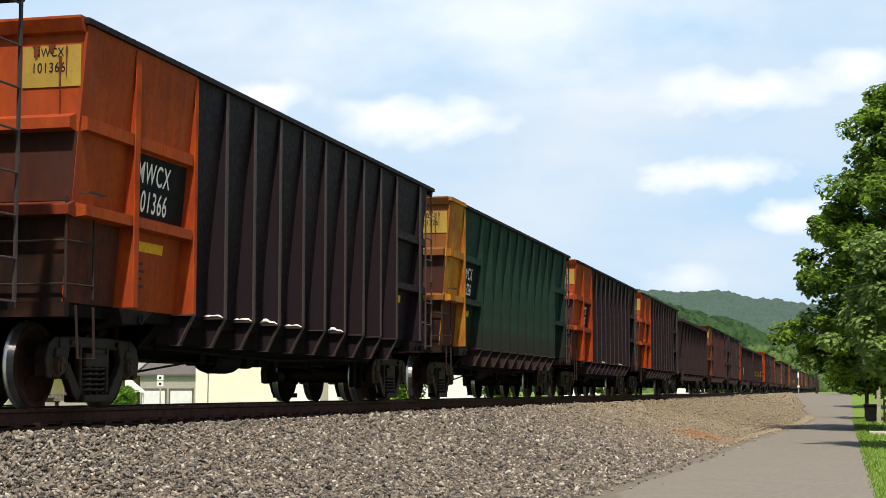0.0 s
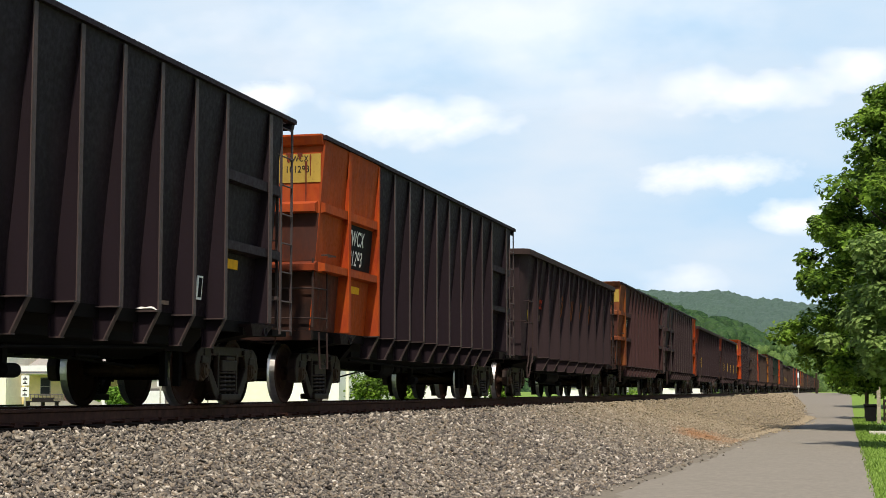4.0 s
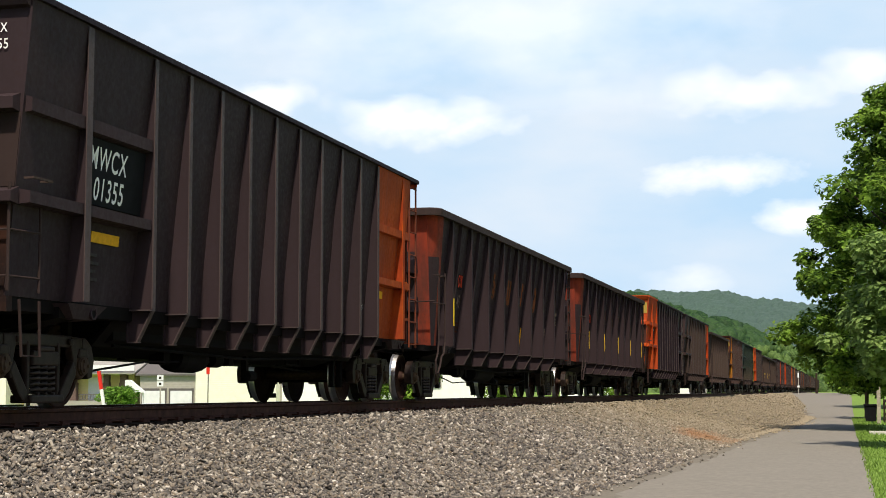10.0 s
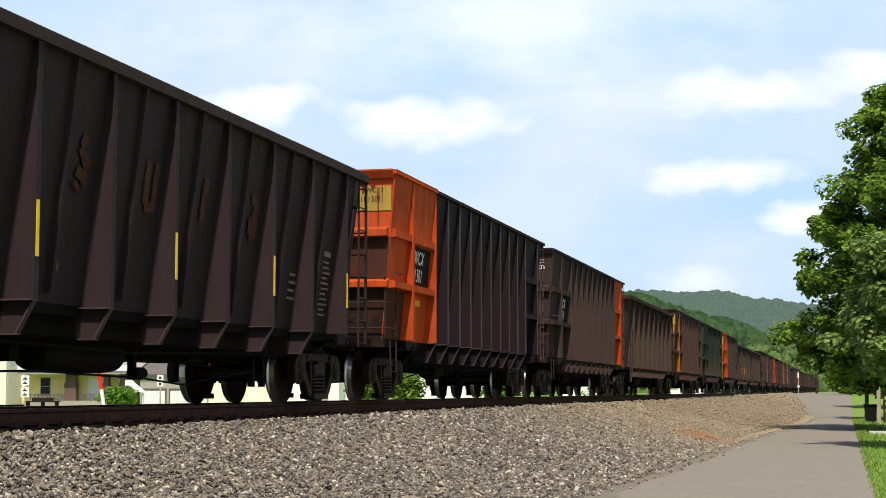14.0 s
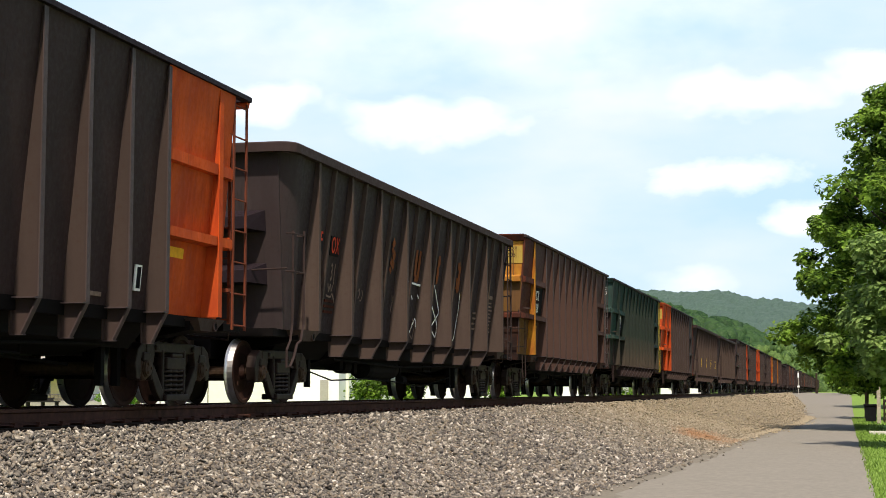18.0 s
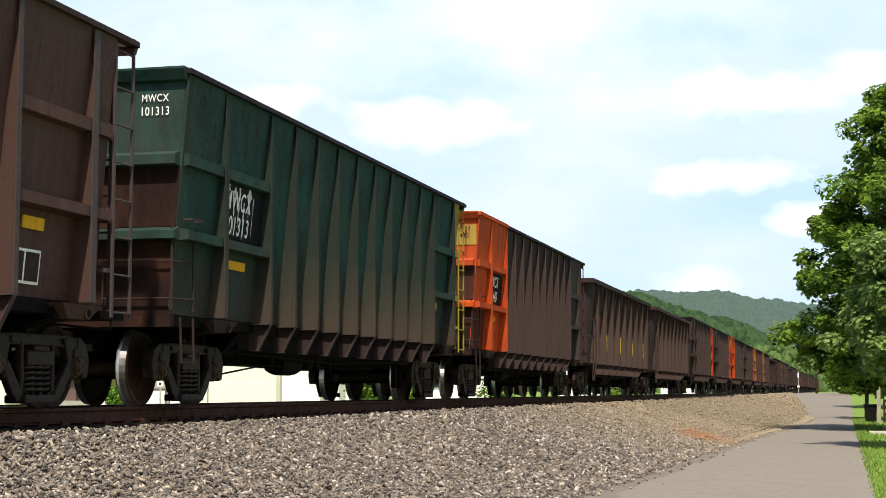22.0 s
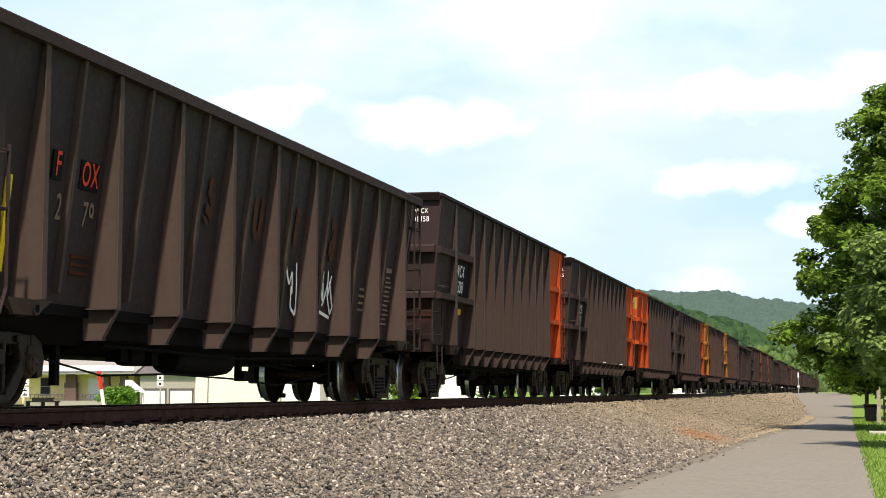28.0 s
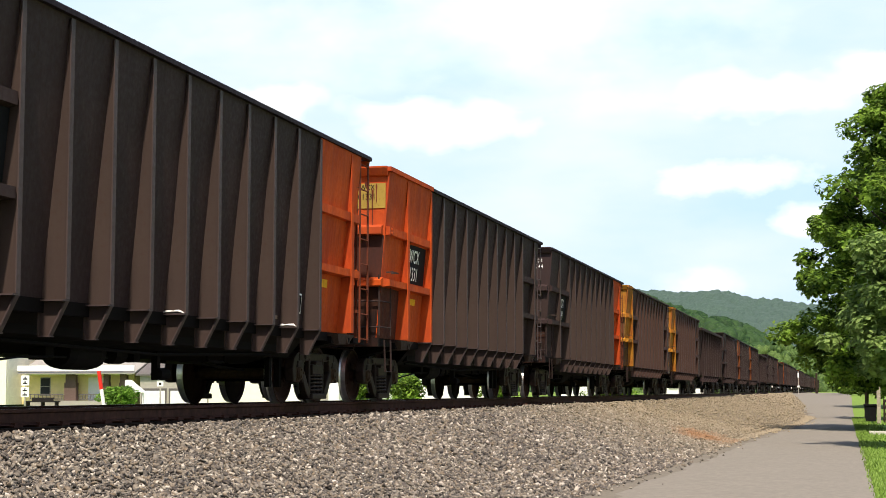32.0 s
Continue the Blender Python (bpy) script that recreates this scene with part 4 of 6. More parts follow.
            part("reflector", cached(("corner_strip", y), lambda: Solid().prism([(a - 0.03, 1.40), (a, 1.40), (b, 2.38), (b - 0.03, 2.38)], "y", y + 0.045, y - 0.045).done("reflector", [REFLECT])), car, None, "grimy yellow corner strip")
    for y in sheet_strips:
        part("reflector", tub_plate(("sheet_strip", y), y - 0.04, y + 0.04, 1.33, 1.86), car, AMBER, "grimy yellow reflector strip")
    if faded:
        for i, (y, z, marks) in enumerate(WORN):
            part("worn_mark", cached(("worn", i), lambda: worn_mark_mesh(i, y, z, marks)), car, FADED if faded == "clear" else FAINT, "worn orange painted mark")
    for i, (strokes, wide, mat, lab) in enumerate(SCRAWLS.get(scrawl, ())):
        for n, line in enumerate(strokes):
            part("painted_stroke", cached(("scrawl", scrawl, i, n), lambda: scrawl_mesh(line, wide, n)), car, mat, lab)
    return car


# what is left of old painted emblems: centre along the car, height, strokes as (from, to) in a unit box
WORN = [
    (-2.16, 2.70, [((0.55, 1.0), (0.3, 0.8)), ((0.45, 0.75), (0.25, 0.6)), ((0.8, 0.62), (0.5, 0.45)), ((0.35, 0.42), (0.2, 0.2)), ((0.7, 0.35), (0.5, 0.12)), ((0.25, 0.12), (0.1, 0.0))]),
    (-0.36, 2.66, [((0.1, 1.0), (0.12, 0.15)), ((0.12, 0.1), (0.62, 0.08)), ((0.75, 1.0), (0.68, 0.0))]),
    (1.30, 2.70, [((0.4, 1.0), (0.36, 0.0)), ((0.2, 0.72), (0.7, 0.78))]),
    (3.10, 2.66, [((0.1, 0.9), (0.6, 0.95)), ((0.62, 0.9), (0.66, 0.0)), ((0.15, 0.5), (0.18, 0.08)), ((0.2, 0.06), (0.6, 0.08)), ((0.2, 0.5), (0.6, 0.52))]),
]


def worn_mark_mesh(i, y, z, marks):
    """Ragged bars of old paint that follow the leaning sheet."""
    rng = random.Random(60 + i)
    s = Solid()
    for n, ((a, b), (c, d)) in enumerate(marks):
        pts = []
        for k in range(9):
            t = k / 8
            pts.append((y + 0.36 * (a + (c - a) * t - 0.45) + rng.uniform(-0.012, 0.012), z + 0.60 * (b + (d - b) * t - 0.5) + rng.uniform(-0.012, 0.012)))
        way = Vector((pts[-1][0] - pts[0][0], pts[-1][1] - pts[0][1])).normalized()
        v = []
        for p, q in pts:
            h = 0.075 * rng.uniform(0.75, 1.2)
            for e in (-1, 1):
                py, pz = p - e * way.y * h, q + e * way.x * h
                v.append((tub_x(pz) + 0.026 + 0.002 * n, py, pz))
        s.add(v, [(2 * k, 2 * k + 2, 2 * k + 3, 2 * k + 1)[::-1] for k in range(8)])
    return s.done("worn_mark", [FADED])


TEAL = plain("pale_teal_spray", (0.20, 0.33, 0.36), 0.7, 0, 0.3, 14)
# sprayed strokes (along the car, height), no words
SCRAWLS = {
    3: [([[(-1.12, 2.32), (-0.75, 2.30), (0.67, 2.28), (1.15, 2.36)], [(-0.60, 2.06), (-0.50, 1.99)], [(-0.16, 2.10), (-0.05, 2.03)], [(-0.44, 1.35), (-0.16, 1.65), (0.22, 1.21), (0.39, 1.18)],
          [(1.08, 2.33), (0.93, 2.01), (1.64, 1.58), (1.61, 1.30), (1.11, 1.49), (1.69, 1.83), (1.18, 2.28)], [(2.57, 2.27), (2.81, 1.77), (2.89, 1.29), (3.20, 1.30), (3.35, 1.94), (3.33, 2.34)]], 0.020, WHITE, "white sprayed stroke"),
        ([[(3.45, 2.34), (4.15, 2.42)], [(3.45, 2.33), (3.68, 1.99), (4.03, 1.91), (4.35, 1.94)]], 0.032, PATCH, "cream sprayed stroke"),
        ([[(-5.77, 1.96), (-5.69, 1.81), (-5.64, 1.97), (-5.56, 1.83), (-5.48, 2.01)], [(-5.81, 1.76), (-5.58, 1.74), (-5.51, 1.81), (-5.33, 1.65), (-5.40, 1.73)]], 0.014, CHALK, "chalked scribble"),
        ([[(-4.10, 1.92), (-4.02, 1.98), (-3.98, 1.88), (-4.06, 1.80)], [(-3.88, 1.96), (-3.80, 1.90), (-3.86, 1.78), (-3.94, 1.78)], [(-3.30, 2.05), (-3.20, 1.80), (-3.08, 2.02)], [(-1.96, 1.98), (-1.90, 1.86), (-1.96, 1.74), (-1.88, 1.66)],
          [(-0.30, 1.62), (-0.42, 1.30), (-0.20, 1.22), (-0.14, 1.50), (-0.30, 1.62)], [(6.42, 1.98), (6.48, 1.86), (6.44, 1.74)]], 0.013, CHALK, "chalked scribble")],
    8: [([[(2.70, 2.06), (2.74, 1.86), (2.76, 1.54)], [(2.72, 1.98), (2.87, 1.69), (2.94, 1.64), (2.88, 1.59)], [(2.80, 2.13), (2.76, 1.58)], [(3.02, 2.16), (3.11, 1.72), (3.21, 2.09)],
          [(3.13, 1.99), (3.35, 1.67), (3.42, 1.59), (3.33, 1.46), (3.18, 1.64), (3.08, 1.78)], [(2.60, 2.02), (2.68, 1.62), (2.80, 1.98), (2.92, 1.60), (3.04, 1.95)], [(2.62, 1.50), (2.90, 1.46), (3.30, 1.40)], [(0.98, 2.09), (1.20, 1.81), (1.28, 2.03), (1.38, 1.69)], [(1.42, 2.17), (1.56, 1.75), (1.62, 1.36), (1.36, 1.48), (1.30, 1.80)]], 0.026, WHITE, "white sprayed stroke")],
    5: [([[(-0.99, 1.96), (-0.92, 1.86), (-0.85, 1.71)], [(-0.60, 1.90), (-0.30, 1.62), (-0.06, 1.31)], [(-0.24, 1.70), (-0.30, 1.50), (-0.36, 1.32)]], 0.026, TEAL, "pale teal sprayed stroke"),
        ([[(2.54, 2.23), (2.75, 1.80), (2.96, 1.45)], [(2.85, 2.02), (3.38, 1.83), (3.59, 1.30)]], 0.014, CHALK, "chalked stroke")],
}


def scrawl_mesh(line, wide, n, x_at=tub_x):
    """One thin sprayed line that follows the leaning sheet, rounded between its turning points."""
    p = [Vector(q) for q in line]
    p = [p[0]] + [w for a, b in zip(p, p[1:]) for w in (a.lerp(b, 0.1), a.lerp(b, 0.5), a.lerp(b, 0.9))] + [p[-1]]
    v = []
    for k, q in enumerate(p):
        d = (p[min(k + 1, len(p) - 1)] - p[max(k - 1, 0)]).normalized()
        for e in (-1, 1):
            y, z = q.x - e * d.y * wide, q.y + e * d.x * wide
            v.append((x_at(z) + 0.034 + 0.0015 * n, y, z))
    return Solid().add(v, [(2 * k, 2 * k + 2, 2 * k + 3, 2 * k + 1)[::-1] for k in range(len(p) - 1)]).done("painted_stroke", [WHITE])


# ---- ground, road, railway ----


def smooth01(t):
    t = min(1.0, max(0.0, t))
    return t * t * (3 - 2 * t)


def ground_z(y):
    return 1.13 * smooth01((y - 98) / 95)


TOE_Y = [0, 24, 32, 48, 58, 76, 92, 130, 160, 200, 260, 342, 400]
TOE_X = [-4.1, -3.90, -3.62, -3.34, -2.95, -2.05, -1.92, -2.88, -4.2, -6.2, -7.5, -7.95, -8.0]


def toe_x(y):
    """Foot of the ballast slope on the road side."""
    return float(np.interp(y, TOE_Y, TOE_X))


GRASS = plain("mown_grass", (0.165, 0.260, 0.048), 0.9, 0, 0.22, 9.0, relief=0.02)
ASPHALT = plain("worn_asphalt", (0.218, 0.199, 0.166), 0.9, 0, 0.14, 9.0, relief=0.004)

YS = [-60, -20, 0, 10] + [20 + 4 * k for k in range(41)] + [200, 260, 400, 800, 1600, 3000]
XS = [-3000, -800, -200, -60, -20, -12, -6, -2, 0.5, 2, 6, 12, 30, 100, 600, 3000]
gv = [(x, y, ground_z(y) - (0.02 if -16 < x < 0.6 else 0.0)) for y in YS for x in XS]
gf = [(j * len(XS) + i, j * len(XS) + i + 1, (j + 1) * len(XS) + i + 1, (j + 1) * len(XS) + i) for j in range(len(YS) - 1) for i in range(len(XS) - 1)]
tagged(new("ground", mesh("ground", gv, gf, [GRASS])), "mown and rough green grass beside the road", "ground", kind="structure")

# road: bends away to the crossing at its far end
RY = [-40, 0, 12, 24, 36, 48, 60, 72, 84, 92, 100, 110, 122, 135, 150, 165, 185, 210, 240, 280, 342]
rl = [toe_x(y) - 0.08 for y in RY]
rr = [float(np.interp(y, [0, 24, 50, 120, 150, 342], [0.42, 0.47, 0.58, 0.82, 0.95, 1.9])) for y in RY]
NR = 8
rv = [(a + (b - a) * k / NR, y, ground_z(y) + 0.004 + 0.05 * (1 - (2 * k / NR - 1) ** 2)) for y, a, b in zip(RY, rl, rr) for k in range(NR + 1)]
rf = [(j * (NR + 1) + i, j * (NR + 1) + i + 1, (j + 1) * (NR + 1) + i + 1, (j + 1) * (NR + 1) + i) for j in range(len(RY) - 1) for i in range(NR)]
tagged(new("road", mesh("road", rv, rf, [ASPHALT], smooth=True)), "narrow worn grey asphalt lane beside the ballast", "road", kind="structure")

# dark crumbling shoulder between lane and stones
fine_y = [8 + 0.75 * k for k in range(150)]
for tone, wide, lift, lab in (((0.180, 0.160, 0.126), 0.78, 0.006, "dusty grey edge of the asphalt lane"), ((0.128, 0.112, 0.092), 0.34, 0.012, "dark crumbled asphalt edge strewn with grit")):
    grit = plain("gritty_shoulder", tone, 0.9, 0, 0.22, 16.0, relief=0.006)
    sv = []
    for y in fine_y:
        x = toe_x(y) - 0.08
        w = wide * (1 + 0.35 * noise.noise(Vector((0.45 * y, wide * 9, 0))) + 0.3 * noise.noise(Vector((1.7 * y, wide * 5, 3))))
        road_w = float(np.interp(y, RY, rr)) - x
        for q in (-0.2, 0.0, 0.5 * w, w):
            k = max(0.0, q) / road_w
            sv.append((x + q, y, ground_z(y) + 0.004 + 0.05 * (1 - (2 * k - 1) ** 2) + (lift if q < w else -0.004)))
    sf = [(4 * j + i, 4 * j + i + 1, 4 * j + i + 5, 4 * j + i + 4) for j in range(len(fine_y) - 1) for i in range(3)]
    tagged(new("road_shoulder", mesh("road_shoulder", sv, sf, [grit], smooth=True)), lab, "road edge", kind="structure")

# tufts along the verge
rng = np.random.default_rng(9)
k = 9000
gy_ = rng.uniform(22, 95, k)
gx_ = np.interp(gy_, [0, 24, 50, 120], [0.40, 0.43, 0.50, 0.66]) + 0.06 + rng.exponential(0.55, k) - 0.10 * rng.random(k)
gh = rng.uniform(0.02, 0.06, k) * (1 + 0.012 * gy_)
ga = rng.uniform(0, 6.28, k)
base_ = np.stack([gx_, gy_, np.array([ground_z(v) for v in gy_]) - 0.005], 1)
wid = np.stack([np.cos(ga), np.sin(ga), 0 * ga], 1) * (gh * 0.22)[:, None]
tip = np.stack([np.sin(ga) * gh * 0.5, rng.normal(0, 0.3, k) * gh, gh], 1)
tv = np.stack([base_ - wid, base_ + wid, base_ + tip], 1).reshape(-1, 3)
me = bpy.data.meshes.new("grass_tufts")
me.from_pydata(tv.tolist(), [], [(3 * i, 3 * i + 1, 3 * i + 2) for i in range(k)])
me.materials.append(GRASS)
tagged(new("grass_tufts", me), "uneven green grass blades along the lane", "grass", kind="stuff")

# ballast bed under the stones, coloured near-black up close for the shade between them
m, n, l, b = material("ballast_gravel", 0.9)
co = n.new("ShaderNodeTexCoord").outputs["Object"]
cell = n.new("ShaderNodeTexVoronoi")
cell.inputs["Scale"].default_value = 16
l.new(co, cell.inputs["Vector"])
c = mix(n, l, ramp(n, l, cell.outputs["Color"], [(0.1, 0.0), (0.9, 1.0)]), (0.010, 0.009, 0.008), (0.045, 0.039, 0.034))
far = noise_node(n, l, co, 0.35, 4)
c = mix(n, l, ramp(n, l, far, [(0.5, 0.0), (0.75, 0.5)]), c, (0.15, 0.115, 0.08))
sep = n.new("ShaderNodeSeparateXYZ")
l.new(co, sep.inputs[0])
along = n.new("ShaderNodeMapRange")
along.inputs[1].default_value, along.inputs[2].default_value = 34.0, 62.0
l.new(sep.outputs[1], along.inputs[0])
earth = mix(n, l, ramp(n, l, noise_node(n, l, co, 7.0, 6, 0.7), [(0.35, 0.0), (0.65, 1.0)]), (0.125, 0.103, 0.072), (0.25, 0.212, 0.152))
c = mix(n, l, along.outputs[0], c, earth)
l.new(c, b.inputs["Base Color"])
bump(n, l, b, cell.outputs["Distance"], 0.9, 0.05)
BALLAST = m
CREST = -8.02
BY = [-60, -20, 0] + [8 + 2.0 * k for k in range(80)] + [180, 200, 230, 260, 300, 350, 450, 650, 900]
prof_n = 14


def bed_point(y, w):
    """A point on the slope between crest (0) and toe (1)."""
    t = toe_x(y)
    x = CREST + (t - CREST) * w
    g = ground_z(y)
    z = 1.145 + (g - 0.02 - 1.145) * w ** 0.92
    z += 0.05 * math.sin(math.pi * w) * noise.noise(Vector((y * 0.5, w * 3, 2.0)))
    return x, y, z


bv = []
for y in BY:
    bv += [(-15.5, y, ground_z(y) - 0.02), (-11.9, y, 1.145)]
    bv += [bed_point(y, k / (prof_n - 1)) for k in range(prof_n)]
w = prof_n + 2
bf = [(j * w + i, j * w + i + 1, (j + 1) * w + i + 1, (j + 1) * w + i) for j in range(len(BY) - 1) for i in range(w - 1)]
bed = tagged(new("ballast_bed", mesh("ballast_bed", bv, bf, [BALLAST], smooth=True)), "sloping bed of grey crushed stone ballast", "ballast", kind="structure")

m, n, l, b = material("crushed_stone", 0.85)
b.inputs["Specular IOR Level"].default_value = 0.3
geo = n.new("ShaderNodeNewGeometry")
tint = ramp(n, l, geo.outputs["Random Per Island"], [(0.0, (0.036, 0.031, 0.028)), (0.22, (0.104, 0.092, 0.079)), (0.45, (0.172, 0.153, 0.128)), (0.62, (0.198, 0.154, 0.106)), (0.78, (0.236, 0.209, 0.172)), (0.92, (0.35, 0.31, 0.245)), (1.0, (0.60, 0.54, 0.46))])
co = n.new("ShaderNodeTexCoord").outputs["Object"]
c = mix(n, l, ramp(n, l, noise_node(n, l, co, 30, 3), [(0.4, 0.0), (0.7, 0.35)]), tint, (0.13, 0.11, 0.095))
soil = n.new("ShaderNodeVectorMath")
soil.operation = "DISTANCE"
soil.inputs[1].default_value = (-4.1 * 0.30, 49.5 * 0.11, 0.25 * 0.30)
l.new(scaled(n, l, co, (0.30, 0.11, 0.30)), soil.inputs[0])
wob = n.new("ShaderNodeMath")
wob.operation = "MULTIPLY_ADD"
wob.inputs[1].default_value = 0.7
l.new(noise_node(n, l, co, 1.2, 4), wob.inputs[0])
l.new(soil.outputs["Value"], wob.inputs[2])
sep = n.new("ShaderNodeSeparateXYZ")
l.new(co, sep.inputs[0])
along = n.new("ShaderNodeMapRange")
along.inputs[1].default_value, along.inputs[2].default_value, along.inputs[4].default_value = 34.0, 60.0, 0.92
l.new(sep.outputs[1], along.inputs[0])
c = mix(n, l, along.outputs[0], c, (0.29, 0.238, 0.158))
c = mix(n, l, ramp(n, l, wob.outputs[0], [(0.46, 0.75), (0.70, 0.0)]), c, (0.30, 0.145, 0.062))
l.new(c, b.inputs["Base Color"])
STONE = m


def scatter_stones(name, rows, seed):
    """Many small angular stones joined in one mesh. rows: (y0, y1, count, mean size)."""
    rng = np.random.default_rng(seed)
    tris = np.array([(0, 1, 2), (0, 2, 3), (4, 6, 5), (4, 7, 6)] + [t for i in range(4) for t in ((i, 4 + i, 4 + (i + 1) % 4), (i, 4 + (i + 1) % 4, (i + 1) % 4))])
    allv = []
    for y0, y1, count, size in rows:
        ys = rng.uniform(y0, y1, count)
        ws = rng.uniform(-0.02, 1.03, count)
        toe = np.interp(ys, TOE_Y, TOE_X)
        gz = np.array([ground_z(v) for v in ys])
        xs = CREST + (toe - CREST) * ws
        zs = 1.145 + (gz - 0.02 - 1.145) * np.clip(ws, 0, 1) ** 0.92
        s = size * np.minimum(rng.lognormal(0, 0.30, count), 1.6)
        ang = (np.arange(4) * math.pi / 2)[None] + rng.uniform(0, 6.28, count)[:, None] + rng.uniform(-0.45, 0.45, (count, 4))
        rad = rng.uniform(0.7, 1.15, (count, 4))
        long = rng.uniform(1.0, 2.0, count)[:, None]
        lay = np.stack([rad * np.cos(ang) * long, rad * np.sin(ang)], 2)
        spin = rng.uniform(0, 6.28, count)
        ca, sa = np.cos(spin)[:, None], np.sin(spin)[:, None]
        lay = np.stack([lay[..., 0] * ca - lay[..., 1] * sa, lay[..., 0] * sa + lay[..., 1] * ca], 2)
        thick = rng.uniform(0.22, 0.55, (count, 1))
        top = np.concatenate([lay * rng.uniform(0.55, 0.95, (count, 1, 1)) + rng.normal(0, 0.10, (count, 1, 2)), (thick + rng.normal(0, 0.12, (count, 4)))[..., None]], 2)
        low = np.concatenate([lay, (-thick + rng.normal(0, 0.1, (count, 4)))[..., None]], 2)
        v = np.concatenate([top, low], 1) * s[:, None, None]
        tx, ty = rng.normal(0, 0.42, count), rng.normal(0, 0.42, count)
        v[..., 2] += v[..., 0] * tx[:, None] + v[..., 1] * ty[:, None]
        v += np.stack([xs, ys, zs + s * rng.uniform(-0.2, 1.7, count)], 1)[:, None, :]
        allv.append(v.reshape(-1, 3))
    v = np.concatenate(allv)
    k = len(v) // 8
    faces = (tris[None] + 8 * np.arange(k)[:, None, None]).reshape(-1)
    me = bpy.data.meshes.new(name)
    me.vertices.add(len(v))
    me.vertices.foreach_set("co", v.ravel())
    me.loops.add(len(faces))
    me.loops.foreach_set("vertex_index", faces)
    me.polygons.add(len(faces) // 3)
    me.polygons.foreach_set("loop_start", np.arange(0, len(faces), 3))
    me.materials.append(STONE)
    me.update(calc_edges=True)
    return me


tagged(new("crushed_stones", scatter_stones("crushed_stones", [(8, 24, 96000, 0.0188), (24, 40, 52000, 0.024), (40, 52, 17000, 0.028), (52, 62, 7000, 0.028), (62, 120, 9000, 0.032), (120, 260, 8000, 0.055)], 5)),
       "loose grey and tan crushed stones on the slope", "gravel", kind="stuff")

rng = np.random.default_rng(12)
k = 1600
sy = rng.uniform(18, 100, k)
sx = np.interp(sy, TOE_Y, TOE_X) + rng.exponential(0.16, k) - 0.1
ss = rng.uniform(0.015, 0.04, k) * (1 + 0.01 * sy)
octa = np.array([(1, 0, 0), (-1, 0, 0), (0, 1, 0), (0, -1, 0), (0, 0, 0.8), (0, 0, -0.4)])
sv = (octa[None] * (1 + rng.uniform(-0.4, 0.4, (k, 6, 3))) * ss[:, None, None] + np.stack([sx, sy, np.array([ground_z(v) for v in sy]) + 0.045], 1)[:, None, :]).reshape(-1, 3)
st = [(0, 2, 4), (2, 1, 4), (1, 3, 4), (3, 0, 4), (2, 0, 5), (1, 2, 5), (3, 1, 5), (0, 3, 5)]
me = bpy.data.meshes.new("stray_stones")
me.from_pydata(sv.tolist(), [], [tuple(6 * i + q for q in f) for i in range(k) for f in st])
me.materials.append(STONE)
tagged(new("stray_stones", me), "stray ballast stones along the lane's edge", "gravel", kind="stuff")

# rails and sleepers
track = thing("railway_track", "two rusty steel rails on dark wooden sleepers", "railway track", kind="structure")
rp = [(-0.070, 0.0), (0.070, 0.0), (0.070, 0.012), (0.012, 0.032), (0.010, 0.125), (0.036, 0.140), (0.036, 0.168), (0.028, 0.178), (-0.028, 0.178), (-0.036, 0.168), (-0.036, 0.140), (-0.010, 0.125), (-0.012, 0.032), (-0.070, 0.012)]
for e in (-1, 1):
    s = Solid()
    s.prism([(TRACK_X + e * 0.755 + x, RAIL_Z - 0.180 + z) for x, z in rp], "y", 900, -60)
    s.m = [1 if abs(sum(s.v[i][2] for i in f) / len(f) - RAIL_Z) < 0.006 else 0 for f in s.f]
    part("rail", s.done("rail", [RAIL, RAILTOP]), track)
tie = Solid().box((-1.3, -0.115, -0.16), (1.3, 0.115, 0.0)).done("sleeper", [WOOD])
fast = Solid().box((-0.11, -0.10, 0.0), (0.11, 0.10, 0.02)).box((0.05, -0.06, 0.02), (0.10, -0.03, 0.05)).box((-0.10, 0.03, 0.02), (-0.05, 0.06, 0.05)).done("tie_plate", [RAIL])
for k in range(150):
    o = part("sleeper", tie, track)
    o.location = (TRACK_X, 2 + 0.55 * k, RAIL_Z - 0.20)
    if k < 90:
        for e in (-1, 1):
            p = part("tie_plate", fast, o)
            p.location = (e * 0.755, 0, 0.0)

# ---- trees ----


def leaf_material(name, dark, light):
    m, n, l, b = material(name, 0.55)
    geo = n.new("ShaderNodeNewGeometry")
    co = n.new("ShaderNodeTexCoord").outputs["Object"]
    c = mix(n, l, ramp(n, l, geo.outputs["Random Per Island"], [(0.0, 0.0), (1.0, 0.75)]), dark, light)
    c = mix(n, l, ramp(n, l, noise_node(n, l, co, 1.0, 4, 0.6), [(0.46, 0.0), (0.62, 0.8)]), c, tuple(1.25 * v for v in light))
    l.new(c, b.inputs["Base Color"])
    t = n.new("ShaderNodeBsdfTranslucent")
    l.new(c, t.inputs[0])
    s = n.new("ShaderNodeMixShader")
    s.inputs[0].default_value = 0.42
    l.new(b.outputs[0], s.inputs[1])
    l.new(t.outputs[0], s.inputs[2])
    l.new(s.outputs[0], n["Material Output"].inputs[0])
    return m


LEAF = leaf_material("maple_leaves", (0.016, 0.044, 0.011), (0.235, 0.375, 0.048))
LEAF2 = leaf_material("pale_leaves", (0.07, 0.13, 0.032), (0.29, 0.40, 0.12))
WOODS = leaf_material("wooded_slope", (0.018, 0.052, 0.022), (0.070, 0.135, 0.046))
